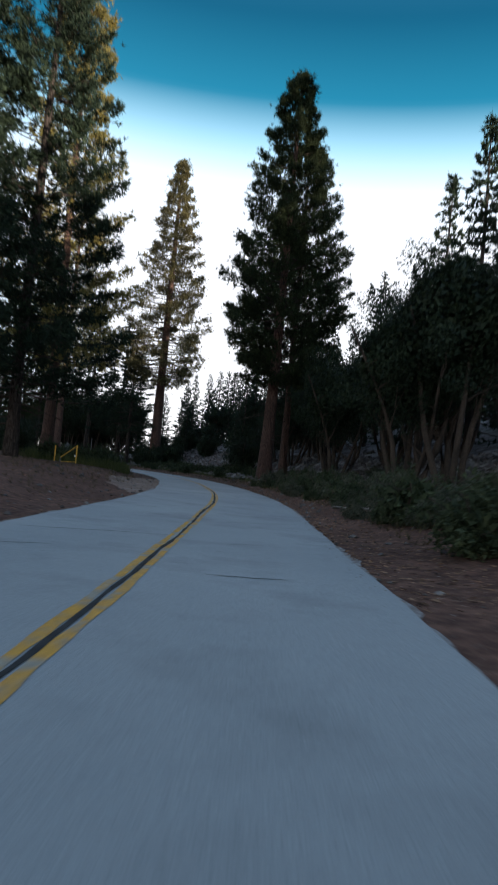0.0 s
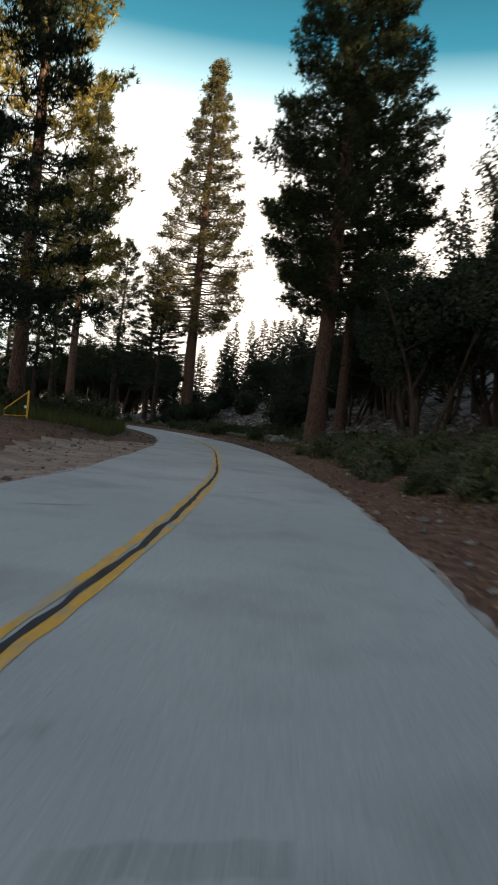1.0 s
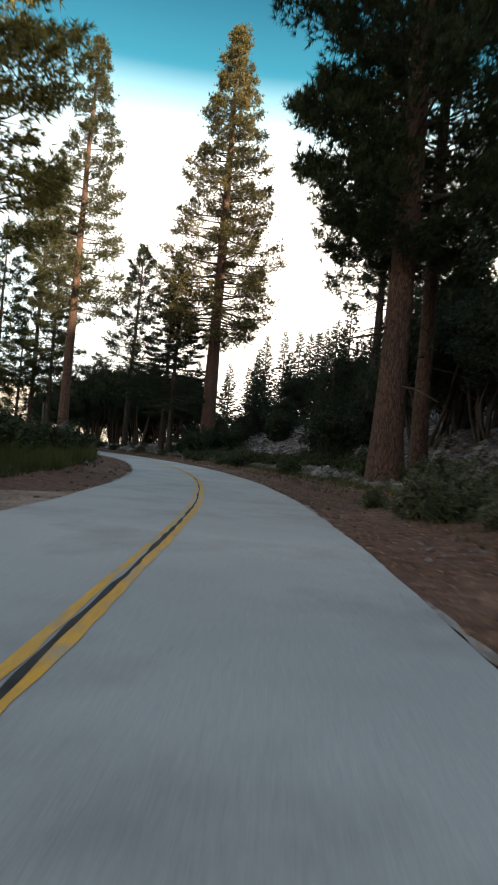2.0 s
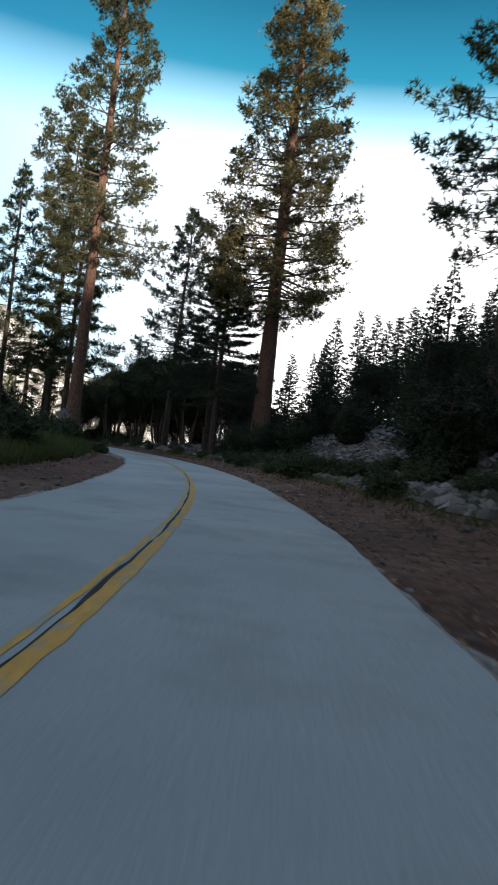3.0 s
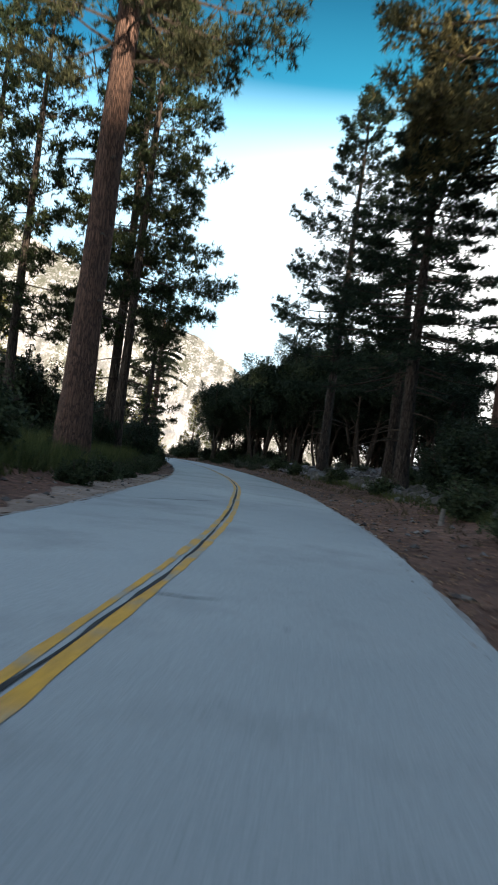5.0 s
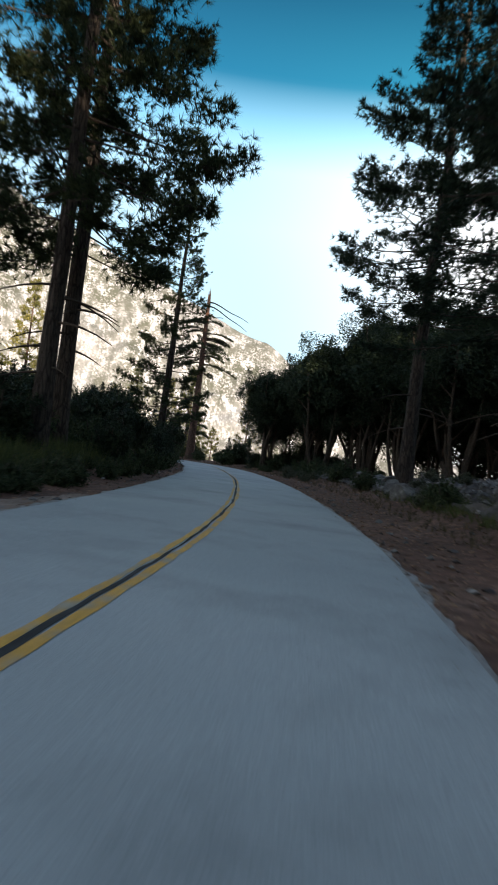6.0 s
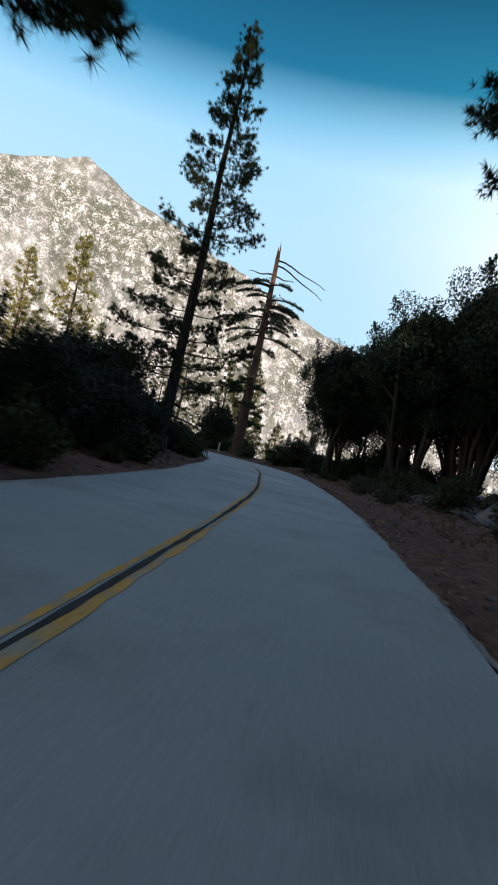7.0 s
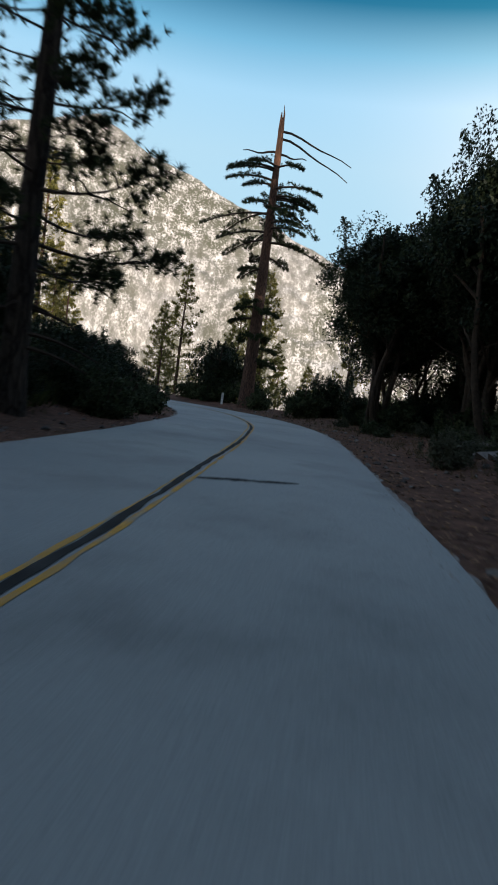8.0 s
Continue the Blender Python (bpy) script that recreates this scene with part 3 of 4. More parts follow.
def conifer(name, seed, height, base, radius, d, limbs, twigs, shape, needle, bark, label, category="tree", needle_len=0.32, needle_w=0.05, count=9, droop=0.0, gap=0.15, lean=(0, 0), dead=8, group="", tufts=3, side=1.0, flat=0.25, leader=14, coarse=False):
    """Trunk, limbs and crown of a pine or a fir; shape: the crown's outline, 0 at its foot to 1 at the tip."""
    r = np.random.RandomState(seed)
    root = tagged(new(name), label, category, group)
    pts, rad = stem(r, height, d, lean)
    v, f = tube(pts, rad, 14)
    ang = np.arctan2(v[:, 1], v[:, 0])
    ridge = 1 + 0.05 * np.sin(ang * 7 + v[:, 2] * 0.4) + 0.03 * np.sin(ang * 13 + v[:, 2])
    axis = np.repeat(pts, 14, 0)
    v = axis + (v - axis) * ridge[:, None]
    child("trunk", mesh_of("trunk", v, f, bark, True), root)
    wood, cen, way = [], [], []
    for k in range(limbs):
        u = (k + r.rand()) / limbs
        z = base + (height * 0.985 - base) * u ** 1.08
        R = radius * shape(u) * (0.65 + 0.5 * r.rand())
        if r.rand() < gap:
            R *= 0.45
        a = k * 2.39996 + r.normal() * 0.35
        x0 = along_stem(pts, z)
        n = 3 if coarse else 6
        t = np.linspace(0, 1, n)
        lift = R * ((0.28 - 0.5 * (1 - u)) * t + (0.10 - droop) * t * t + 0.18 * t ** 3)
        bend = r.normal() * 0.14 * R * t * t
        c, s = math.cos(a), math.sin(a)
        limb = np.stack([x0[0] + c * R * t - s * bend, x0[1] + s * R * t + c * bend, z + lift], 1)
        wood.append(tube(limb, np.maximum(0.012, d * 0.085 * (R / radius) ** 0.7 * (1 - 0.85 * t)), 3 if coarse else 4))
        m = max(1 if coarse else 4, int(twigs * (0.35 + 0.65 * R / radius) * (0.3 + 0.7 * min(1, 3 * (1 - u)) if flat < 0.1 else 1)))
        p = 0.25 + 0.78 * np.sqrt(r.rand(m))
        at = np.stack([np.interp(p, t, limb[:, q]) for q in range(3)], 1)
        sd = r.choice([-1, 1], m)[:, None] * np.array([[-s, c, 0]])
        reach = (0.12 + 0.38 * r.rand(m, 1)) * (1.15 - p[:, None]) * R * 0.9 * side + 0.1
        out = unit(sd * (0.5 + r.rand(m, 1)) + np.array([[c, s, 0]]) * 0.6 + np.stack([0 * p, 0 * p, flat * r.normal(size=m) + 0.12 - droop], 1))
        end = at + out * reach
        for q in range(0, 0 if coarse else m, 5):
            wood.append(tube(np.stack([at[q], (at[q] + end[q]) / 2 + [0, 0, 0.03], end[q]]), [0.018, 0.012, 0.006], 3))
        stray = 0.16 * min(1.0, radius / 3) * side * np.array([1, 1, min(1, flat * 4)])
        cen += [end, at + out * reach * 0.6 + r.normal(size=(m, 3)) * stray, end + r.normal(size=(m, 3)) * stray * 1.6][:tufts]
        way += [out + [0, 0, 0.3]] * tufts
    for k in range(dead):
        z = base * (0.35 + 0.65 * r.rand())
        a, L = r.rand() * 6.28, radius * (0.2 + 0.35 * r.rand())
        x0 = along_stem(pts, z)
        t = np.linspace(0, 1, 5)
        limb = np.stack([x0[0] + math.cos(a) * L * t, x0[1] + math.sin(a) * L * t, z - 0.25 * L * t * t], 1)
        wood.append(tube(limb, 0.03 * (1 - 0.85 * t) + 0.004, 4))
    cen.append(np.stack([np.full(leader, pts[-1, 0]), np.full(leader, pts[-1, 1]), height - 0.25 - 0.115 * leader * r.rand(leader)], 1) + r.normal(size=(leader, 3)) * 0.005 * leader)
    way.append(r.normal(size=(leader, 3)) * 0.4 + [0, 0, 0.9])
    crown(root, wood, blades(r, np.concatenate(cen), np.concatenate(way), count, needle_len, needle_w, 0.75), needle)
    return root


def pine_shape(u):
    return min(1.0, 0.62 + 2.6 * u) * (1 - u) ** 0.8 + 0.06


def slim_shape(u):
    return min(1.0, 0.55 + 4 * u) * (1 - u) ** 0.8 + 0.05


def high_shape(u):
    return min(1.0, 0.36 + 2.6 * u) * (1 - u) ** 0.8 + 0.05


def fir_shape(u):
    return (1 - u) ** 0.9 + 0.03


def spire_shape(u):
    return (1 - u) ** 0.95 + 0.012


def stand(ob, x, y, turn=0.0, size=1.0, sink=0.05):
    ob.matrix_basis = pose(x, y, land_at(x, y) - sink, 0, 0, turn) @ Matrix.Diagonal((size, size, size, 1))
    return ob


def clear_of_road(x, y, room):
    """Moves a place outward until it keeps that room from the road's edge."""
    d, k = road_side([x], [y])
    short = HALF[k[0]] + room - abs(d[0])
    if short > 0:
        x, y = np.array([x, y]) + RIGHT[k[0]] * short * (1 if d[0] > 0 else -1)
    return float(x), float(y)


def again(ob, x, y, turn, size=1.0, tall=1.0, label="", room=0.0):
    x, y = clear_of_road(x, y, room)
    c = copy_thing(ob, Matrix())
    c.matrix_basis = pose(x, y, land_at(x, y) - 0.05, 0, 0, turn) @ Matrix.Diagonal((size, size, size * tall, 1))
    return tagged(c, label)


NEAR = dict(needle_len=0.12, needle_w=0.014, count=30, tufts=2)
FINE = dict(needle_len=0.21, needle_w=0.030, count=13, tufts=2)
BIG = dict(needle_len=0.24, needle_w=0.048, count=8, tufts=2)
stand(conifer("pine_tree", 1, 23.3, 5.4, 4.1, 0.74, 190, 84, high_shape, M_NEEDLE, M_BARK, "tall pine with a thick reddish plated trunk beside the road", gap=0.05, flat=0.45, **FINE), 1.15, 37.8)
stand(conifer("pine_tree", 2, 21.5, 5.8, 3.9, 0.5, 120, 62, high_shape, M_NEEDLE, M_BARK, "tall pine grown close behind another pine", gap=0.05, **BIG), 2.4, 41.2)
stand(conifer("pine_tree", 3, 33.0, 8.6, 4.9, 1.1, 200, 78, slim_shape, M_NEEDLE_SUN_HALF, M_BARK, "tallest pine, red-barked, its crown high and open", gap=0.06, droop=0.10, side=1.25, flat=0.55, **BIG), -9.5, 72.0)
stand(conifer("pine_tree", 13, 22.0, 7.5, 4.3, 0.5, 105, 46, slim_shape, M_NEEDLE, M_BARK_DARK, "slender grey-trunked pine behind the oaks on the bank", lean=(0.02, 0), **BIG), 1.6, 57.0)
stand(conifer("pine_tree", 4, 27.5, 9.0, 3.7, 0.70, 125, 58, slim_shape, M_NEEDLE_SUN_FAINT, M_BARK, "tall pine with an open crown at the road bend", gap=0.15, droop=0.08, side=1.15, flat=0.5, lean=(0.01, 0), **FINE), -17.55, 63.9)
stand(conifer("pine_tree", 5, 29.0, 5.0, 3.9, 0.6, 150, 56, pine_shape, M_NEEDLE_SUN_FULL, M_BARK, "dense pine behind the gate, its needles coloured yellowish as if in low sun", gap=0.08, **BIG), -10.7, 36.8)
la = stand(conifer("pine_tree", 6, 27.0, 2.6, 4.4, 0.5, 185, 66, fir_shape, M_FIR, M_BARK_DARK, "dark dense conifer branched almost to the ground", gap=0.03, **BIG), -9.3, 27.3)
f2 = stand(conifer("pine_tree", 7, 22.0, 4.8, 3.4, 0.42, 96, 62, pine_shape, M_NEEDLE, M_BARK_DARK, "slender dark pine with long drooping lower limbs", gap=0.1, droop=0.2, **FINE), -23.95, 72.8, 44)
again(la, -12.3, 25.6, 140, 1.1, 0.95)
again(f2, -21.4, 70.2, 130, 0.86, 1.05, "slender dark pine close to its neighbour")
jp = stand(conifer("pine_tree", 8, 19.0, 4.0, 3.0, 0.45, 75, 40, slim_shape, M_NEEDLE, M_BARK_DARK, "slim young pine among others", **BIG), -30.5, 71.5)
again(jp, -24.9, 68.6, 200, 0.85, 1.0, "slim young pine among others")
stand(conifer("pine_tree", 9, 19.6, 5.6, 4.2, 0.5, 118, 52, pine_shape, M_FIR, M_BARK_DARK, "grey-trunked pine behind the roadside boulders", lean=(0.02, -0.01), **FINE), -19.6, 84.2)
stand(conifer("pine_tree", 10, 12.3, 1.9, 2.05, 0.36, 74, 46, fir_shape, M_NEEDLE, M_BARK_DARK, "leaning dark pine at the inside of the bend", lean=(0.008, 0.008), gap=0.25, **NEAR), -30.5, 83.95)
FIR = dict(needle_len=0.19, needle_w=0.038, count=9, side=0.75, flat=0.07)
fir_a = stand(conifer("fir_tree", 11, 17.0, 4.2, 3.9, 0.5, 122, 40, fir_shape, M_FIR, M_BARK_DARK, "dark fir with level layered branches", droop=0.18, dead=10, **FIR), -12.4, 72.2, 0, 0.86)
fir_b = stand(conifer("fir_tree", 12, 10.0, 0.3, 2.7, 0.28, 150, 15, spire_shape, M_FIR, M_BARK_DARK, "small dark spire-shaped fir", droop=0.15, dead=0, group="firs on the slope", needle_len=0.19, needle_w=0.075, count=5, tufts=2, side=0.62, gap=0.25, flat=0.08, leader=5), -2.2, 92.0)
fir_c = stand(conifer("fir_tree", 15, 10.0, 0.3, 2.8, 0.26, 125, 15, spire_shape, M_FIR, M_BARK_DARK, "small dark spire-shaped fir", droop=0.12, dead=0, group="firs on the slope", needle_len=0.175, needle_w=0.10, count=4, tufts=2, side=0.62, gap=0.3, flat=0.06, leader=4, coarse=True), -4.0, 90.0)
again(fir_a, -14.6, 78.5, 40, 0.95, 1.05, "dark fir with level layered branches")
for k, (x, y, s, h) in enumerate([(-10.4, 112, 1.0, 1.0), (-7.0, 108, 0.9, 0.95), (2.4, 78, 0.8, 0.9), (-9.2, 100, 0.85, 1.0), (-1.2, 80, 0.85, 0.95), (-3.2, 98, 0.85, 1.0), (7.0, 60, 1.05, 1.0), (12, 66, 1.3, 1.2),
                                  (12.8, 47, 1.45, 1.3), (12.0, 37, 1.5, 1.25), (15, 55, 1.2, 1.2), (-13.5, 118, 1, 0.95), (-16.5, 110, 0.9, 0.9), (-4.5, 86, 0.8, 0.9), (5, 72, 0.8, 1), (16, 42, 1.2, 1.2), (9, 52, 0.9, 1.0),
                                  (0.5, 104, 0.9, 1.0), (4.5, 88, 0.9, 0.9), (-6.0, 120, 1.0, 1.0), (19, 60, 1.2, 1), (-19, 104, 0.8, 0.9), (9.5, 78, 1, 1), (18, 34, 1.2, 1.2), (20, 48, 1.2, 1.2),
                                  (-7.4, 92, 0.6, 0.9), (-5.6, 96, 0.7, 0.9), (-11.5, 94, 0.7, 0.9), (-8.8, 105, 0.8, 1), (-13, 101, 0.8, 0.9), (0.4, 90, 0.7, 0.9), (2.2, 84, 0.6, 1.0), (-15.5, 97, 0.7, 1.0), (3.8, 67, 0.7, 0.9), (7.5, 68, 0.9, 1.0),
                                  (-1.0, 73, 0.6, 0.9), (1.5, 71, 0.65, 1.0), (11, 58, 1.0, 1.0), (14, 72, 1.0, 1.0), (6.5, 82, 0.9, 1.0), (-18.5, 116, 1, 1), (-21, 112, 1, 1)]):
    again(fir_b if y < 50 else fir_c, x, y, k * 67, s * (1.4 if y > 86 and x < 1 else 1.0), h)
# tall firs added out of view on the slope, to shade the roadside trees
for k, (u, v) in enumerate([(10, 26.5), (14, 29.5), (9, 32.5), (-4, 50.5), (2, 54), (-3, 57.5), (3, 61), (-4, 64.5), (2, 68)]):
    again(fir_c, 0.8 * u + 0.6 * v, 0.8 * v - 0.6 * u, k * 40, 2.8, 1.0 + 0.06 * (k % 3), "tall dark fir out of view, added for its shade")
r = np.random.RandomState(19)
for k in range(54):
    x, y = -9 + 24 * r.rand(), 60 + 40 * r.rand()
    if road_side([x], [y])[0][0] > 9:
        again(fir_c, x, y, r.rand() * 360, 0.45 + 0.45 * r.rand() ** 1.5, 0.9 + 0.3 * r.rand())
for x, y, s in ((-42.2, 105.5, 0.3), (-41.0, 106.5, 0.36), (-39.6, 104.6, 0.28)):
    again(fir_b, x, y, x * 40, s, 1.0)

sun_pine = stand(conifer("pine_tree", 14, 17.0, 1.0, 3.6, 0.45, 82, 24, pine_shape, M_NEEDLE_SUN_FAR, M_BARK, "distant pine below the road, sunlight put into its yellow-green needle colour", group="sunlit pines", needle_len=0.3, needle_w=0.085, count=5, tufts=2, coarse=True), -66, 104)
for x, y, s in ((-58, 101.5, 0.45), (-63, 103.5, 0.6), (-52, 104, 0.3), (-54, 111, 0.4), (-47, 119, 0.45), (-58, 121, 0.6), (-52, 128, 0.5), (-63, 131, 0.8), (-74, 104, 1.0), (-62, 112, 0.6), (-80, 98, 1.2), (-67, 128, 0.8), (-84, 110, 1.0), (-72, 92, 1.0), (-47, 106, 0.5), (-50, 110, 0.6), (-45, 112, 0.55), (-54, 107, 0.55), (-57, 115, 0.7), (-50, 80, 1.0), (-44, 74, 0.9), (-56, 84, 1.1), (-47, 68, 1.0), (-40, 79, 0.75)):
    again(sun_pine, x, y, x * 13, s, 1.0)

# the broken-topped tree with bare limbs at its head
r = np.random.RandomState(77)
snag = tagged(new("broken_pine"), "old pine with a snapped bare top and two long dead limbs", "tree")
pts, rad = stem(r, 12.0, 0.62, (-0.02, 0.03), top=0.3)
v, f = tube(pts, rad, 12)
child("trunk", mesh_of("trunk", v, f, M_BARK, True), snag)
tz = pts[-1]
shards = []
for k in range(9):
    a, h = k * 0.7, 0.25 + 0.75 * r.rand() ** 1.6
    o = np.array([math.cos(a), math.sin(a), 0]) * 0.075
    shards.append(tube(np.array([tz + o - [0, 0, 0.2], tz + o * 0.9 + [0, 0, h * 0.6], tz + o * 0.7 + r.normal(size=3) * 0.02 + [0, 0, h]]), [0.055, 0.036, 0.006], 5))
v, f = join(shards)
v2, f2_ = tube(np.array([pts[-3], pts[-2], tz]), [rad[-3] + 0.015, rad[-2] + 0.015, rad[-1] + 0.015], 10)
v, f = join([(v, f), (v2, f2_)])
child("splintered_top", mesh_of("splintered_top", v, f, M_SNAG, True), snag, "bare reddish splintered wood")
wood, cen, way = [], [], []
for z, a, L, drop in ((11.6, 43, 3.1, 0.36), (11.3, 40, 3.0, 0.50), (10.6, 35, 1.2, 0.1), (10.7, 215, 1.5, 0.0)):
    t = np.linspace(0, 1, 8)
    x0 = along_stem(pts, z)
    c, s = math.cos(radians(a)), math.sin(radians(a))
    wood.append(tube(np.stack([x0[0] + c * L * t, x0[1] + s * L * t, z - drop * L * t ** 1.3 + 0.05 * np.sin(t * 9)], 1), 0.05 * (1 - 0.8 * t) + 0.008, 5))
for k in range(46):
    high = k < 30
    z, a = (6.6 + 3.7 * r.rand() if high else 1.6 + 5.0 * r.rand()), k * 2.4 + r.normal() * 0.3
    L = (3.0 - 0.5 * max(0, z - 8.6) if high else 1.5) * (0.5 + 0.55 * r.rand())
    t = np.linspace(0, 1, 6)
    x0 = along_stem(pts, z)
    c, s = math.cos(a), math.sin(a)
    limb = np.stack([x0[0] + c * L * t, x0[1] + s * L * t, z + L * (0.10 * t - 0.32 * t * t)], 1)
    wood.append(tube(limb, 0.05 * (1 - 0.8 * t) + 0.006, 4))
    m = 90
    p = 0.3 + 0.72 * r.rand(m)
    at = np.stack([np.interp(p, t, limb[:, q]) for q in range(3)], 1)
    o = unit(r.choice([-1, 1], m)[:, None] * np.array([[-s, c, 0]]) + np.array([[c, s, 0]]) * 0.7 + r.normal(size=(m, 3)) * 0.15)
    cen.append(at + o * (0.1 + 0.5 * r.rand(m, 1)) * (1.2 - p[:, None]))
    way.append(o + [0, 0, 0.15])
crown(snag, wood, blades(r, np.concatenate(cen), np.concatenate(way), 16, 0.12, 0.022, 0.8), M_NEEDLE)
stand(snag, -42.0, 100.6)


def broadleaf(name, seed, height, radius, stems, leaf_count, leaf, mat, label, low=0.3, category="tree", group="", d=0.22, clumps=60):
    """A many-stemmed oak or shrub: forking stems and a ragged crown of leaf clumps."""
    r = np.random.RandomState(seed)
    wood, tips, trunks = [], [], []
    for k in range(stems):
        a = k * 6.28 / stems + r.rand()
        foot = np.array([math.cos(a), math.sin(a), 0]) * d * (0.6 if stems > 1 else 0) * (1 + 2 * r.rand())
        out = radius * (0.25 + 0.4 * r.rand())
        t = np.linspace(0, 1, 7)
        L = height * (0.6 + 0.25 * r.rand())
        crook = r.normal(size=2) * 0.05 * height
        p = np.stack([foot[0] + math.cos(a) * out * t ** 1.5 + crook[0] * np.sin(t * 4), foot[1] + math.sin(a) * out * t ** 1.5 + crook[1] * np.sin(t * 5), -0.15 + L * t], 1)
        trunks.append(tube(p, d / 2 * (1 - 0.75 * t) + 0.01, 7 if d > 0.05 else 3))
        for q in range(6 if d > 0.05 else 2):
            at = 0.35 + 0.6 * r.rand()
            s0 = np.array([np.interp(at, t, p[:, w]) for w in range(3)])
            way = unit(np.array([r.normal(), r.normal(), 0.5 + 0.5 * r.rand()]))
            e = s0 + way * radius * (0.35 + 0.4 * r.rand())
            off = (e - [0, 0, height * (0.5 + low / 2)]) / [radius, radius, height * (1 - low) / 2]
            if np.linalg.norm(off) > 0.85:
                e = e - (off * (1 - 0.85 / np.linalg.norm(off))) * [radius, radius, height * (1 - low) / 2]
            wood.append(tube(np.stack([s0, (s0 + e) / 2 + r.normal(size=3) * 0.08, e]), [d * 0.2, d * 0.12, 0.01], 4))
            tips.append(e)
    mid = np.array([0, 0, height * (0.5 + low / 2 if low > 0.05 else 0.36)])
    half = np.array([radius, radius, height * ((1 - low) / 2 if low > 0.05 else 0.60)])
    way = unit(r.normal(size=(clumps, 3)))
    lobe = np.concatenate([mid + way * half * (0.35 + 0.58 * r.rand(clumps, 1)), mid + (np.array(tips) - mid) * 0.9])
    size = radius * (0.10 + 0.17 * r.rand(len(lobe)))
    pick = r.choice(len(lobe), leaf_count, p=size ** 2 / (size ** 2).sum())
    squash = 0.6 + 0.7 * r.rand(len(lobe), 3)
    c = lobe[pick] + unit(r.normal(size=(leaf_count, 3))) * size[pick][:, None] * (0.2 + 0.8 * np.sqrt(r.rand(leaf_count, 1))) * squash[pick]
    # upright shoots that break the outline
    shoots = lobe[r.randint(len(lobe), size=clumps)]
    n = leaf_count // 3
    k = r.randint(clumps, size=n)
    tall = r.rand(n, 1)
    lean = r.normal(size=(clumps, 3)) * 0.25 + [0, 0, 1]
    c = np.concatenate([c, shoots[k] + unit(lean)[k] * tall * radius * 0.22 + r.normal(size=(n, 3)) * radius * 0.04 * (1.15 - tall)])
    green = leaves(r, c[c[:, 2] > 0.03], leaf)
    # the shaded inside of the crown
    n = leaf_count // 4
    c = mid + unit(r.normal(size=(n, 3))) * half * 0.62 * r.rand(n, 1) ** 0.4
    green = join([green, leaves(r, c[c[:, 2] > height * low * 0.6], leaf * 2.4)])
    if category == "bush":
        return tagged(new(name, crown(None, wood + trunks, green, mat, name)), label, category, group)
    root = tagged(new(name), label, category, group)
    for v, f in trunks:
        child("stem", mesh_of("stem", v, f, M_LIMB, True), root)
    crown(root, wood, green, mat)
    return root


# oaks on the slope side and the dark grove past the bend
oak = broadleaf("oak_tree", 21, 7.5, 3.0, 6, 32000, 0.055, M_OAK, "dark evergreen oak with several leaning stems", 0.28, group="oaks", clumps=75)
stand(oak, 5.6, 24.2, 0, 1.0)
oak_b = broadleaf("oak_tree", 22, 8.4, 2.9, 7, 32000, 0.057, M_OAK, "dark evergreen oak with several slender stems", 0.26, group="oaks", d=0.19, clumps=80)
stand(oak_b, -31.0, 98.2)
for k, (x, y, s, h) in enumerate([(4.4, 33.5, 0.9, 1.0), (7.6, 30.5, 1.0, 1.05), (8.0, 37, 1.05, 1.0), (5.2, 40.5, 0.85, 0.9), (10.5, 27, 1.0, 1.0), (10.4, 33.5, 1.0, 1.1), (7.0, 23.2, 1.1, 1.1), (5.5, 47.5, 0.8, 0.9), (9, 44, 0.9, 1.0), (7.0, 52, 0.9, 0.9), (4.5, 61, 0.8, 0.85), (1.0, 70, 0.8, 0.8), (-3.0, 79, 0.8, 0.8), (8.5, 60, 0.9, 1.0), (3.4, 49.2, 0.85, 1.0), (5.2, 52.5, 0.95, 1.05), (2.6, 53.5, 0.7, 0.9)]):
    again((oak, oak_b)[k % 2], x, y, k * 77 + 20, s, h)
for k, (x, y, s, h) in enumerate([(-33.6, 97.4, 0.75, 0.85), (-34.8, 100.2, 0.7, 0.8), (-31.6, 100.4, 0.85, 1.0), (-29.6, 97.0, 0.95, 1.0), (-27.0, 97.6, 1.0, 1.05), (-28.4, 99.4, 1.0, 1.0), (-25.8, 100.2, 1.05, 1.05), (-23.2, 100.0, 1.1, 1.1), (-29.5, 102.8, 1.0, 1.05), (-26.2, 104.2, 1.0, 1.1), (-22.3, 103.6, 1.1, 1.1),
                                  (-20.0, 98.6, 1.0, 1.1), (-32.6, 101.6, 0.9, 0.95), (-18.0, 95.5, 0.9, 1.0), (-17.5, 101, 1.1, 1.1), (-21.5, 96.2, 1.0, 1.0), (-24.6, 97.2, 1.0, 1.0)]):
    again((oak_b, oak)[k % 2], x, y, k * 61, s * 1.12, h * 1.14)
small = broadleaf("oak_tree", 23, 3.6, 1.7, 5, 8000, 0.052, M_OAK, "small bushy oak beside the road", 0.0, group="oaks", d=0.1, clumps=46)
stand(small, -0.1, 51.5)
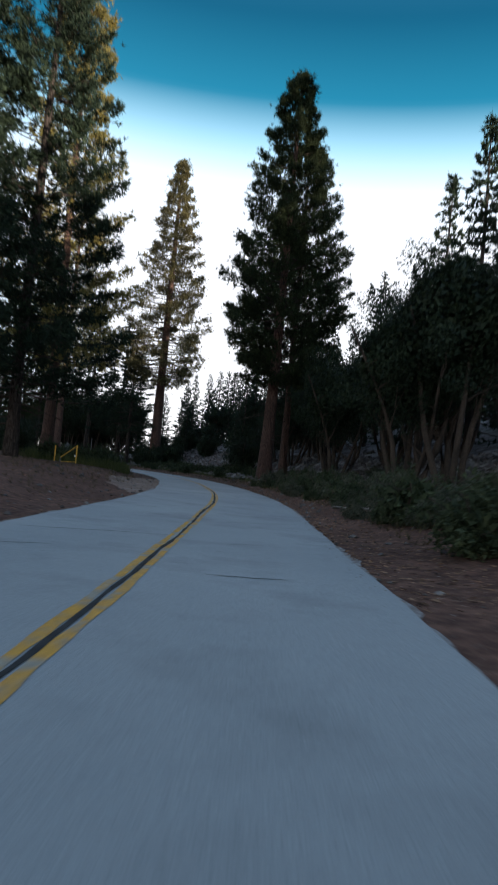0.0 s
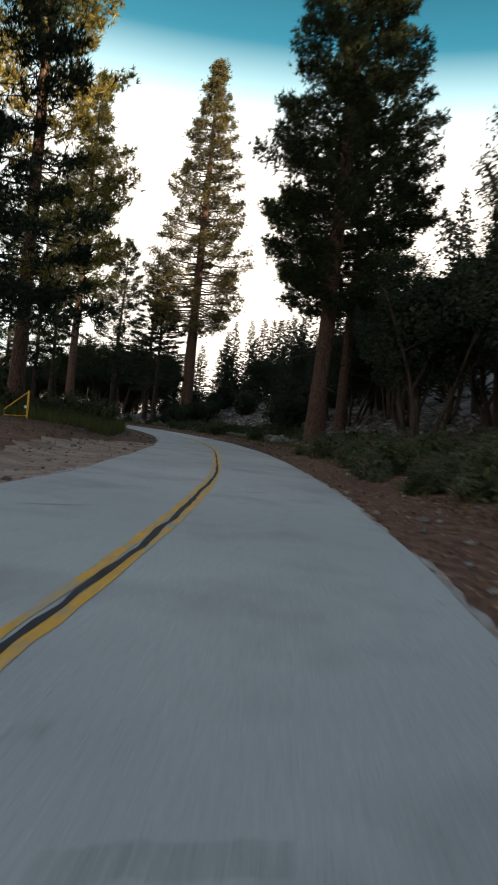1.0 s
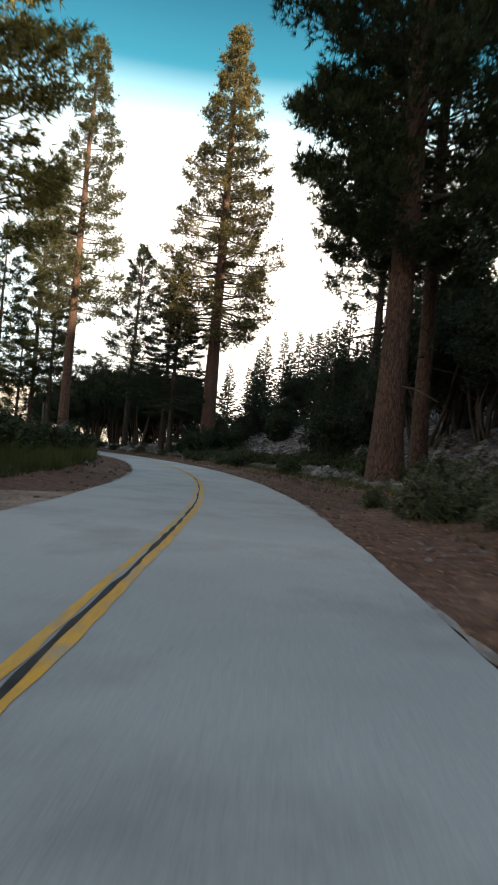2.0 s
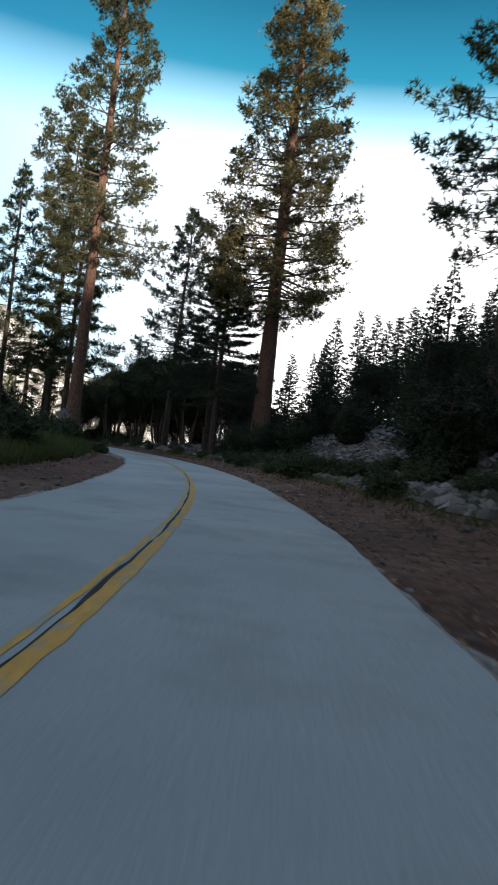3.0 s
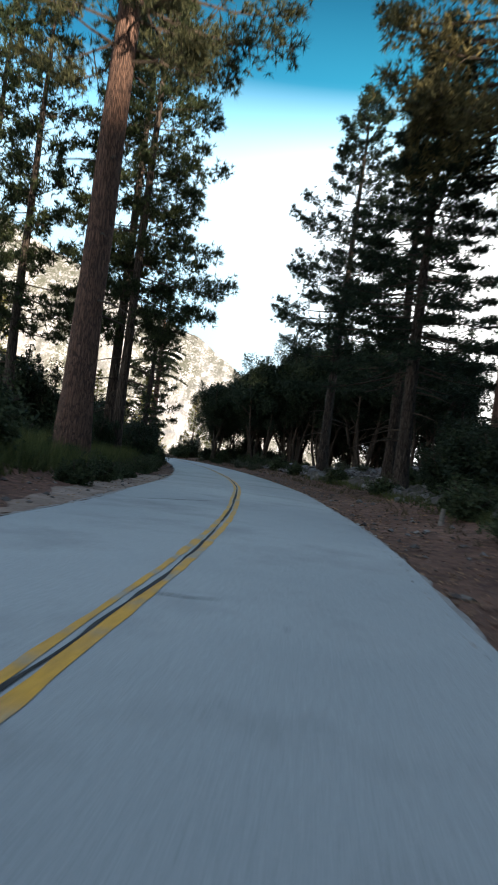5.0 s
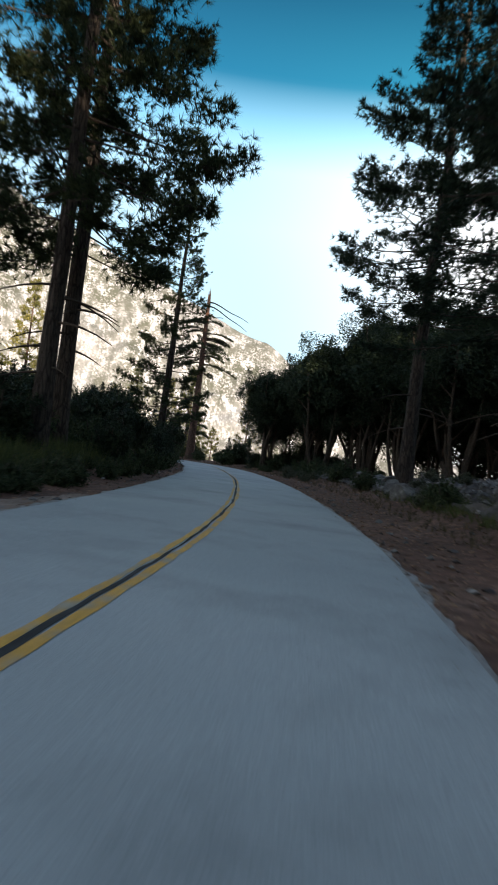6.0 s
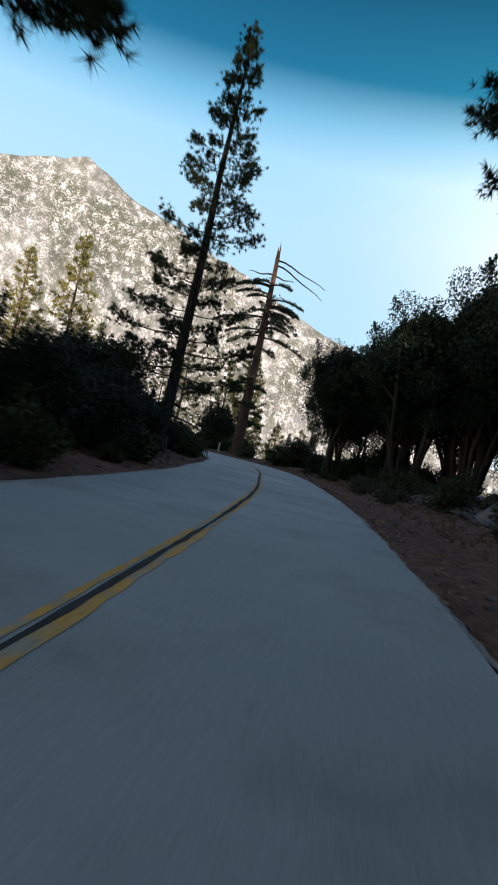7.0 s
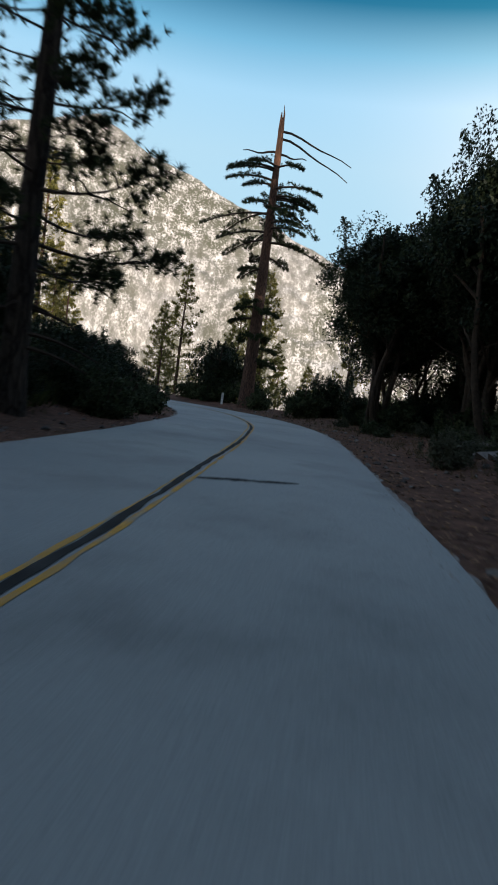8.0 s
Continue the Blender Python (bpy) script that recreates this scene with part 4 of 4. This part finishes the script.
for k, (x, y, s) in enumerate([(1.3, 56.5, 1.1), (-8.6, 69.4, 0.75), (-7.1, 68.7, 0.8), (-10.2, 70.6, 0.5), (-7.3, 74.5, 0.75), (-9.6, 77.2, 0.9), (-11.5, 76.6, 0.8), (-7.6, 70.2, 0.55), (-4.0, 76, 1.0), (-6.5, 80, 1.0), (-25.8, 78.8, 0.62), (-27.8, 81.2, 0.5), (-24.3, 76.2, 0.6), (-31.5, 81.5, 0.95), (-34.5, 85.0, 1.0),
                               (-21.5, 69.5, 0.45), (-23.5, 67.0, 0.6), (-25.5, 71.5, 0.6), (-16.5, 50.5, 0.45), (-14.5, 44.5, 0.9), (-17.5, 47, 1.1),
                               (-33, 103, 0.9), (-31, 104.5, 1.0), (-28.5, 105.2, 1.0), (-26, 106, 1.0), (-24, 106, 1.0), (-21, 105.5, 1.1), (-19, 103, 1.1), (-37.6, 100.4, 0.55), (-44.9, 101.8, 1.0), (-53, 101.5, 1.0), (-35.2, 87.6, 0.5), (-37.0, 89.4, 0.55), (-38.9, 90.6, 0.6), (-41.0, 91.8, 0.65), (-43.6, 92.2, 0.8), (-46.5, 92.0, 0.9), (-39.0, 87.5, 1.0), (-13.5, 40, 0.7),
                               (-27.0, 71, 1.2), (-30, 75, 0.9), (-33, 79, 0.9), (-22, 52, 1.3), (-19, 43, 1.3), (3.5, 62, 1.1), (0, 66, 1.0), (-4, 70, 0.9), (6, 55, 1.2), ]):
    again(small, x, y, k * 51, s, 0.9 + 0.25 * ((k * 37) % 10) / 10, "", 0.5 + 1.5 * s)

# brush and sage along the shoulders
brush = broadleaf("bush", 31, 1.1, 0.8, 5, 1700, 0.04, M_BRUSH, "low green roadside bush", 0.02, "bush", "roadside bushes", 0.03, 34)
stand(brush, -7.6, 33.5)
sage = broadleaf("sagebrush", 32, 0.9, 0.65, 5, 1600, 0.032, M_SAGE, "pale grey-green sagebrush on the shoulder", 0.02, "bush", "sagebrush", 0.025, 30)
stand(sage, 3.4, 22.0)
r = np.random.RandomState(8)


def at_metre(s, off):
    """A place beside the road s along it; off: from the middle, as on a road of half width 2.95."""
    k = int(np.clip(np.searchsorted(S, START + s), 0, len(LINE) - 1))
    return LINE[k] + RIGHT[k] * (off - math.copysign(1.25, off))


for k in range(78):
    s = 6 + 106 * r.rand()
    x, y = at_metre(s, -(5.2 + 4.5 * r.rand() ** 1.4))
    if (-9.6 < x < -4.5 and 17 < y < 31) or abs(x + 9.2) + abs(y - 37) < 3:
        continue
    again(brush, x, y, r.rand() * 360, 0.6 + 0.7 * r.rand(), 0.8 + 0.4 * r.rand(), "", 1.6)
for k in range(84):
    s = 8 + 100 * r.rand() if k < 40 else 6 + 28 * r.rand()
    x, y = at_metre(s, 4.9 + 5 * r.rand() ** 1.2)
    if abs(x - 1.2) + abs(y - 36.5) < 4.5:
        continue
    again((sage, brush)[r.rand() < (0.35 if s < 40 else 0.7)], x, y, r.rand() * 360, 0.4 + 0.5 * r.rand(), 0.8 + 0.4 * r.rand())


for k in range(72):
    x, y = at_metre(6 + 29 * r.rand(), 4.2 + 3.4 * r.rand())
    if abs(x - 1.2) + abs(y - 36.5) > 4.5:
        again((sage, brush)[r.rand() < 0.3], x, y, r.rand() * 360, 0.42 + 0.5 * r.rand(), 0.8 + 0.4 * r.rand())


for k in range(64):
    s = 62 + 48 * r.rand()
    x, y = at_metre(s, -(2.6 + 2.4 * r.rand()))
    again(brush, x, y, r.rand() * 360, (0.45 + 0.5 * r.rand()) * (0.55 if s < 78 else 0.9), 0.9 + 0.4 * r.rand(), "", 0.7)
for k in range(26):
    x, y = at_metre(36 + 24 * r.rand(), 5.6 + 2.6 * r.rand())
    again(brush, x, y, r.rand() * 360, 0.5 + 0.5 * r.rand(), 0.7 + 0.4 * r.rand())


for s in (78.5, 81.5, 84.5, 87, 89, 91, 93, 95, 97, 99, 101.5):
    k = int(np.searchsorted(S, START + s))
    x, y = LINE[k] - RIGHT[k] * (HALF[k] + 1.15 + 0.5 * r.rand())
    again(small, x, y, r.rand() * 360, 0.30 + 0.14 * r.rand(), 0.9 + 0.2 * r.rand(), "low bushy oak on the inside of the bend")
for x, y in ((-43.8, 101.3), (-45.9, 101.3), (-44.7, 100.9), (-46.8, 101.6)):
    again(brush, x, y, x * 90, 1.0, 1.0)
for k in range(14):
    x, y = at_metre(100 + 14 * r.rand(), 4.6 + 2.5 * r.rand())
    again(brush, x, y, r.rand() * 360, 0.7 + 0.5 * r.rand(), 0.9 + 0.3 * r.rand())


# low growth between the stems of the grove, and along its shoulder
for k, (x, y, q) in enumerate([(-35.0, 98.6, 0.42), (-34.0, 99.6, 0.5), (-33.0, 98.9, 0.48), (-32.1, 99.6, 0.66), (-31.2, 98.9, 0.6), (-30.3, 99.4, 0.68), (-29.3, 98.4, 0.65), (-32.6, 100.9, 0.95), (-30.9, 101.2, 1.0), (-34.0, 101.3, 0.8), (-28.6, 100.4, 0.9)]):
    again(small, x, y, k * 83 + 11, q, 0.9 + 0.06 * (k % 4), "low bushy oak between the stems of the grove")
rg = np.random.RandomState(29)
for k in range(48):
    x, y = at_metre(51 + 15 * rg.rand(), 4.4 + 2.8 * rg.rand())
    again(brush, x, y, rg.rand() * 360, 0.5 + 0.45 * rg.rand(), 0.65 + 0.3 * rg.rand(), "", 0.6)
for x, y, q in ((-9.7, 68.2, 0.7), (-8.8, 67.0, 0.62), (-10.6, 69.6, 0.5)):
    again(small, x, y, x * 70, q, 1.0, "dark bushy oak at the foot of the tallest pine")
for k in range(34):
    x, y = at_metre(88 + 20 * rg.rand(), 4.1 + 3.4 * rg.rand())
    again((sage, brush)[k % 3 == 0], x, y, rg.rand() * 360, 0.3 + 0.4 * rg.rand(), 0.8 + 0.4 * rg.rand())
for k in range(60):
    x, y = at_metre(9 + 24 * rg.rand(), 3.95 + 1.5 * rg.rand())
    if abs(x - 1.2) + abs(y - 36.5) > 4.5:
        again((sage, brush)[rg.rand() < 0.35], x, y, rg.rand() * 360, 0.3 + 0.36 * rg.rand(), 0.75 + 0.4 * rg.rand())


# ---- boulders ----
def boulder_mesh(seed):
    bm = bmesh.new()
    bmesh.ops.create_icosphere(bm, subdivisions=3, radius=0.5)
    off = Vector((seed * 7.3, seed * 3.1, seed * 1.7))
    rr = random.Random(seed)
    cuts = [(Vector((rr.uniform(-1, 1), rr.uniform(-1, 1), rr.uniform(-0.6, 1))).normalized(), rr.uniform(0.24, 0.40)) for _ in range(14)]
    for v in bm.verts:
        for nrm, lim in cuts:
            over = v.co.dot(nrm) - lim
            if over > 0:
                v.co -= nrm * over * 0.97
        v.co += v.co.normalized() * (noise.noise(v.co * 2.2 + off) * 0.09 + noise.noise(v.co * 7 + off) * 0.03)
    me = bpy.data.meshes.new("boulder")
    bm.to_mesh(me)
    bm.free()
    me.materials.append(M_ROCK)
    return me


BOULDERS = [boulder_mesh(k) for k in range(6)]


def boulder(k, x, y, size, flat=0.7, label="angular grey granite boulder on the bank"):
    ob = new("boulder", BOULDERS[k % 6])
    ob.matrix_basis = pose(x, y, land_at(x, y) + size * flat * 0.22, r.normal() * 8, r.normal() * 8, r.rand() * 360) @ Matrix.Diagonal((size, size * (0.75 + 0.4 * r.rand()), size * flat, 1))
    return tagged(ob, label, "rock", "boulders")


boulder(0, -7.2, 31.9, 0.42, 0.95, "single pale granite boulder in the brush")
boulder(1, 0.05, 44.3, 0.42, 0.8, "pale granite boulder at the foot of the bank")
boulder(2, -16.6, 76.4, 0.85, 0.7, "broad granite boulder beside the road")
boulder(3, -17.5, 78.2, 0.75, 0.75, "broad granite boulder beside the road")
boulder(4, -27.6, 91.3, 0.8, 0.6)
boulder(5, 2.4, 37.2, 0.9, 0.6)
boulder(0, 3.0, 35.8, 0.6, 0.6)
for k, (x, y, size) in enumerate(((-28.6, 82.4, 0.2), (-27.7, 80.9, 0.14), (0.64, 35.8, 0.1), (0.65, 36.8, 0.1), (0.17, 32.3, 0.15), (2.3, 39.6, 0.4), (-20.1, 66.1, 0.2), (-11.8, 66.9, 0.2), (-29.2, 83.9, 0.12))):
    boulder(k, *clear_of_road(x, y, 0.4), size, 0.65, "pale stone lying on the verge")
for k in range(90):
    s = r.rand()
    x, y = -14.5 - 9 * s + r.normal() * 1.3, 76.5 + 14 * s + r.normal() * 1.4
    if road_side([x], [y])[0][0] > 4.6:
        boulder(k, x, y, 0.25 + 0.6 * r.rand() ** 2)
for k in range(170):
    x, y = at_metre(30 + 54 * r.rand(), 6.4 + 10 * r.rand())
    boulder(k, x, y, 0.2 + 0.6 * r.rand() ** 2)
for k in range(60):
    x, y = at_metre(46 + 26 * r.rand(), 7.2 + 4.5 * r.rand())
    boulder(k, x, y, 0.22 + 0.45 * r.rand(), 0.85)
for k in range(22):
    x, y = at_metre(8 + 100 * r.rand(), (4.2 + 3 * r.rand()) * (1 if r.rand() < 0.75 else -1))
    boulder(k, x, y, 0.12 + 0.22 * r.rand(), 0.65, "small stone on the road shoulder")

# ---- gate, sign, posts ----


def pipe(points, radius, sides=10):
    v, f = tube(np.array(points, float), [radius] * len(points), sides)
    bm = bmesh.new()
    vs = [bm.verts.new(p) for p in v]
    for q in f:
        bm.faces.new([vs[i] for i in q])
    n = len(points)
    bm.faces.new(vs[:sides][::-1])
    bm.faces.new(vs[(n - 1) * sides:])
    return bm


gate = tagged(new("gate"), "yellow-painted steel pipe gate standing open at a side track", "gate")
part("post", pipe([(0, 0, -0.3), (0, 0, 0.78)], 0.03), M_YELLOW, gate)
part("post", pipe([(-0.96, 0.15, -0.3), (-0.96, 0.15, 0.70)], 0.028), M_YELLOW, gate)
part("brace", pipe([(-0.70, 0.1, 0.2), (-0.015, 0, 0.74)], 0.018), M_YELLOW, gate)
part("rail", pipe([(-0.02, 0, 0.07), (-0.36, 0.05, 0.05), (-0.70, 0.1, 0.03)], 0.016), M_YELLOW, gate)
part("stub", pipe([(-0.70, 0.1, -0.2), (-0.70, 0.1, 0.22)], 0.02), M_STEEL, gate)
part("reflector", pipe([(-0.05, -0.045, 0.32), (-0.05, -0.03, 0.32)], 0.042, 12), M_WHITE, gate, "round white reflector")
gate.matrix_basis = pose(-7.15, 29.3, land_at(-7.15, 29.3), 0, 0, 0)

sign = tagged(new("road_sign"), "grey back of a diamond warning sign on a steel post", "road sign")
part("post", pipe([(0, 0, -0.3), (0, 0, 1.3)], 0.02), M_STEEL, sign)
bm = bmesh.new()
bmesh.ops.create_cube(bm, size=1.0, matrix=Matrix.Translation((0, -0.03, 1.2)) @ Matrix.Rotation(radians(45), 4, "Y") @ Matrix.Diagonal((0.45, 0.004, 0.45, 1)))
bmesh.ops.bevel(bm, geom=[e for e in bm.edges if abs(e.verts[0].co.y - e.verts[1].co.y) > 0.003], offset=0.03, segments=3, affect="EDGES")
part("plate", bm, M_STEEL, sign, "bare grey aluminium back")
sign.matrix_basis = pose(-15.0, 57.95, land_at(-15.0, 57.95), 0, 0, 25)

marker = tagged(new("marker_post"), "short white roadside marker post", "marker post")
bm = bmesh.new()
bmesh.ops.create_cube(bm, size=1.0, matrix=Matrix.Translation((0, 0, 0.2)) @ Matrix.Diagonal((0.10, 0.03, 0.6, 1)))
bmesh.ops.bevel(bm, geom=bm.edges[:], offset=0.01, segments=2, affect="EDGES")
part("post", bm, M_WHITE, marker)
marker.matrix_basis = pose(-43.2, 100.4, land_at(-43.2, 100.4), 0, 0, 45)

pole = tagged(new("reflector_post"), "thin grey steel delineator post in the grass", "post")
part("post", pipe([(0, 0, -0.3), (0, 0, 1.6)], 0.025), M_STEEL, pole)
pole.matrix_basis = pose(-9.5, 42.4, land_at(-9.5, 42.4))

# dead branches and a stump on the bank
for k, (x, y, L, turn) in enumerate([(2.6, 14.5, 1.5, 20), (3.6, 18.6, 1.1, 75), (-4.6, 63.9, 1.7, 120), (-6.3, 60.6, 1.2, 40), (-12.6, 74.2, 1.3, 10), (2.9, 31.0, 1.3, 150), (-1.1, 46.0, 1.0, 60), (-8.6, 36.2, 1.2, 30)]):
    rr = np.random.RandomState(60 + k)
    t = np.linspace(-0.5, 0.5, 7)
    p = np.stack([t * L, 0.07 * np.cumsum(rr.normal(size=7)), 0.05 + 0.10 * (t + 0.5) * rr.rand() + 0.02 * rr.rand(7)], 1)
    arm = np.stack([p[4], p[4] + [0.18 * L, 0.12 * L, 0.08], p[4] + [0.3 * L, 0.26 * L, 0.12]])
    v, f = join([tube(p, 0.028 * (1.1 - np.abs(t)), 6), tube(arm, [0.016, 0.011, 0.004], 5)])
    ob = tagged(new("fallen_branch", mesh_of("fallen_branch", v, f, M_DEAD, True)), "bleached dead branch lying on the ground", "branch", "fallen branches")
    x, y = clear_of_road(x, y, 1.2)
    ob.matrix_basis = pose(x, y, land_at(x, y), 0, 0, turn)
t = np.linspace(0, 1, 5)
v, f = tube(np.stack([0.03 * t, 0 * t, -0.1 + 0.55 * t], 1), 0.07 * (1.25 - 0.5 * t), 9)
stump = tagged(new("tree_stump", mesh_of("tree_stump", v, f, M_DEAD, True)), "thin bleached broken stump on the bank", "stump")
stump.matrix_basis = pose(-9.1, 62.4, land_at(-9.1, 62.4)) @ Matrix.Scale(0.55, 4)

# ---- grass, fallen needles, gravel ----


def scatter(count, seed, near, far_off, s0, s1, sides):
    q = np.random.RandomState(seed)
    near, far_off = near - 1.25, far_off - 1.25
    s = s0 + (s1 - s0) * q.rand(count)
    off = (near + (far_off - near) * q.rand(count) ** 1.3) * q.choice(sides, count)
    k = np.clip(np.searchsorted(S, START + s), 0, len(LINE) - 1)
    p = LINE[k] + RIGHT[k] * off[:, None] + TAN[k] * (q.rand(count, 1) - 0.5) * 0.7
    ok = np.abs(road_side(p[:, 0], p[:, 1])[0]) > near * 0.98
    p = p[ok]
    return q, np.concatenate([p, land(p[:, 0], p[:, 1])[:, None]], 1)


q, c = scatter(16000, 41, 4.3, 9.0, 30, 108, [-1])
v, f = blades(q, c, np.tile([0.0, 0, 1], (len(c), 1)), 5, 0.42, 0.016, 0.3)
tagged(new("grass", mesh_of("grass", v, f, M_GRASS)), "tall green grass on the verge", "grass", kind="stuff")
q, c = scatter(5200, 46, 4.7, 8.0, 22, 80, [1])
v, f = blades(q, c, np.tile([0.0, 0, 1], (len(c), 1)), 5, 0.2, 0.012, 0.45)
tagged(new("low_grass", mesh_of("low_grass", v, f, M_GRASS)), "low green grass at the foot of the bank", "grass", kind="stuff")
q, c = scatter(9000, 42, 4.0, 10, 4, 108, [1, 1, 1, -1])
v, f = blades(q, c, np.tile([0.0, 0, 1], (len(c), 1)), 5, 0.14, 0.011, 0.6)
tagged(new("dry_grass", mesh_of("dry_grass", v, f, M_DRY)), "sparse dry grass tufts on the shoulder", "grass", kind="stuff")
q, c = scatter(95000, 43, 2.98, 9, 4, 110, [1, 1, 1, -1])
v, f = leaves(q, c + [0, 0, 0.015], 0.036)
v[:, 2] = c[:, 2].repeat(3) + 0.006 + np.abs(v[:, 2] - c[:, 2].repeat(3) - 0.015) * 0.5
tagged(new("fallen_litter", mesh_of("fallen_litter", v, f, M_LITTER)), "fallen needles, cones and leaves", "litter", kind="stuff")


q, c = scatter(2600, 47, 2.82, 2.99, 4, 108, [1, 1, -1])
c[:, 2] = 0.006
v, f = leaves(q, c, 0.011)
v[:, 2] = 0.004 + np.abs(v[:, 2]) * 0.35
tagged(new("edge_litter", mesh_of("edge_litter", v, f, M_LITTER)), "dry leaves and needles blown along the road edge", "litter", kind="stuff")


def stones(name, count, seed, near, far_off, s0, s1, sides, small, large, label):
    q, c = scatter(count, seed, near, far_off, s0, s1, sides)
    base = np.array([(1, 0, 0), (-1, 0, 0), (0, 1, 0), (0, -1, 0), (0, 0, 1), (0, 0, -1), (0.7, 0.7, 0.5), (-0.7, -0.6, 0.5)], float)
    tri = np.array([(0, 6, 4), (6, 2, 4), (0, 2, 6), (2, 1, 4), (1, 7, 4), (7, 3, 4), (1, 3, 7), (3, 0, 4), (2, 0, 5), (1, 2, 5), (3, 1, 5), (0, 3, 5)])
    size = small + (large - small) * q.rand(len(c), 1, 1) ** 2.2
    a = q.rand(len(c)) * 6.28
    v = base[None] * (0.55 + 0.9 * q.rand(len(c), 8, 1)) * [1, 1, 0.7]
    v = np.stack([v[..., 0] * np.cos(a)[:, None] - v[..., 1] * np.sin(a)[:, None], v[..., 0] * np.sin(a)[:, None] + v[..., 1] * np.cos(a)[:, None], v[..., 2]], -1)
    v = c[:, None] + v * size + [0, 0, 0.008]
    f = (tri[None] + np.arange(len(c))[:, None, None] * 8).reshape(-1, 3)
    tagged(new(name, mesh_of(name, v.reshape(-1, 3), f, M_SCREE)), label, name, kind="stuff")


stones("gravel", 2600, 44, 3.0, 6.5, 4, 110, [1, 1, -1], 0.01, 0.06, "small loose stones on the shoulder")
stones("scree", 15000, 45, 5.2, 14, 28, 98, [1], 0.04, 0.26, "broken grey rock covering the bank")
stones("rubble", 3000, 48, 8.6, 15, 10, 30, [1], 0.05, 0.26, "broken grey rock among the oaks")

# from the plan to metres
for ob in list(scene.collection.objects):
    if ob.parent is None and ob.type in {"MESH", "EMPTY"}:
        ob.matrix_basis = Matrix.Scale(PLAN, 4) @ ob.matrix_basis
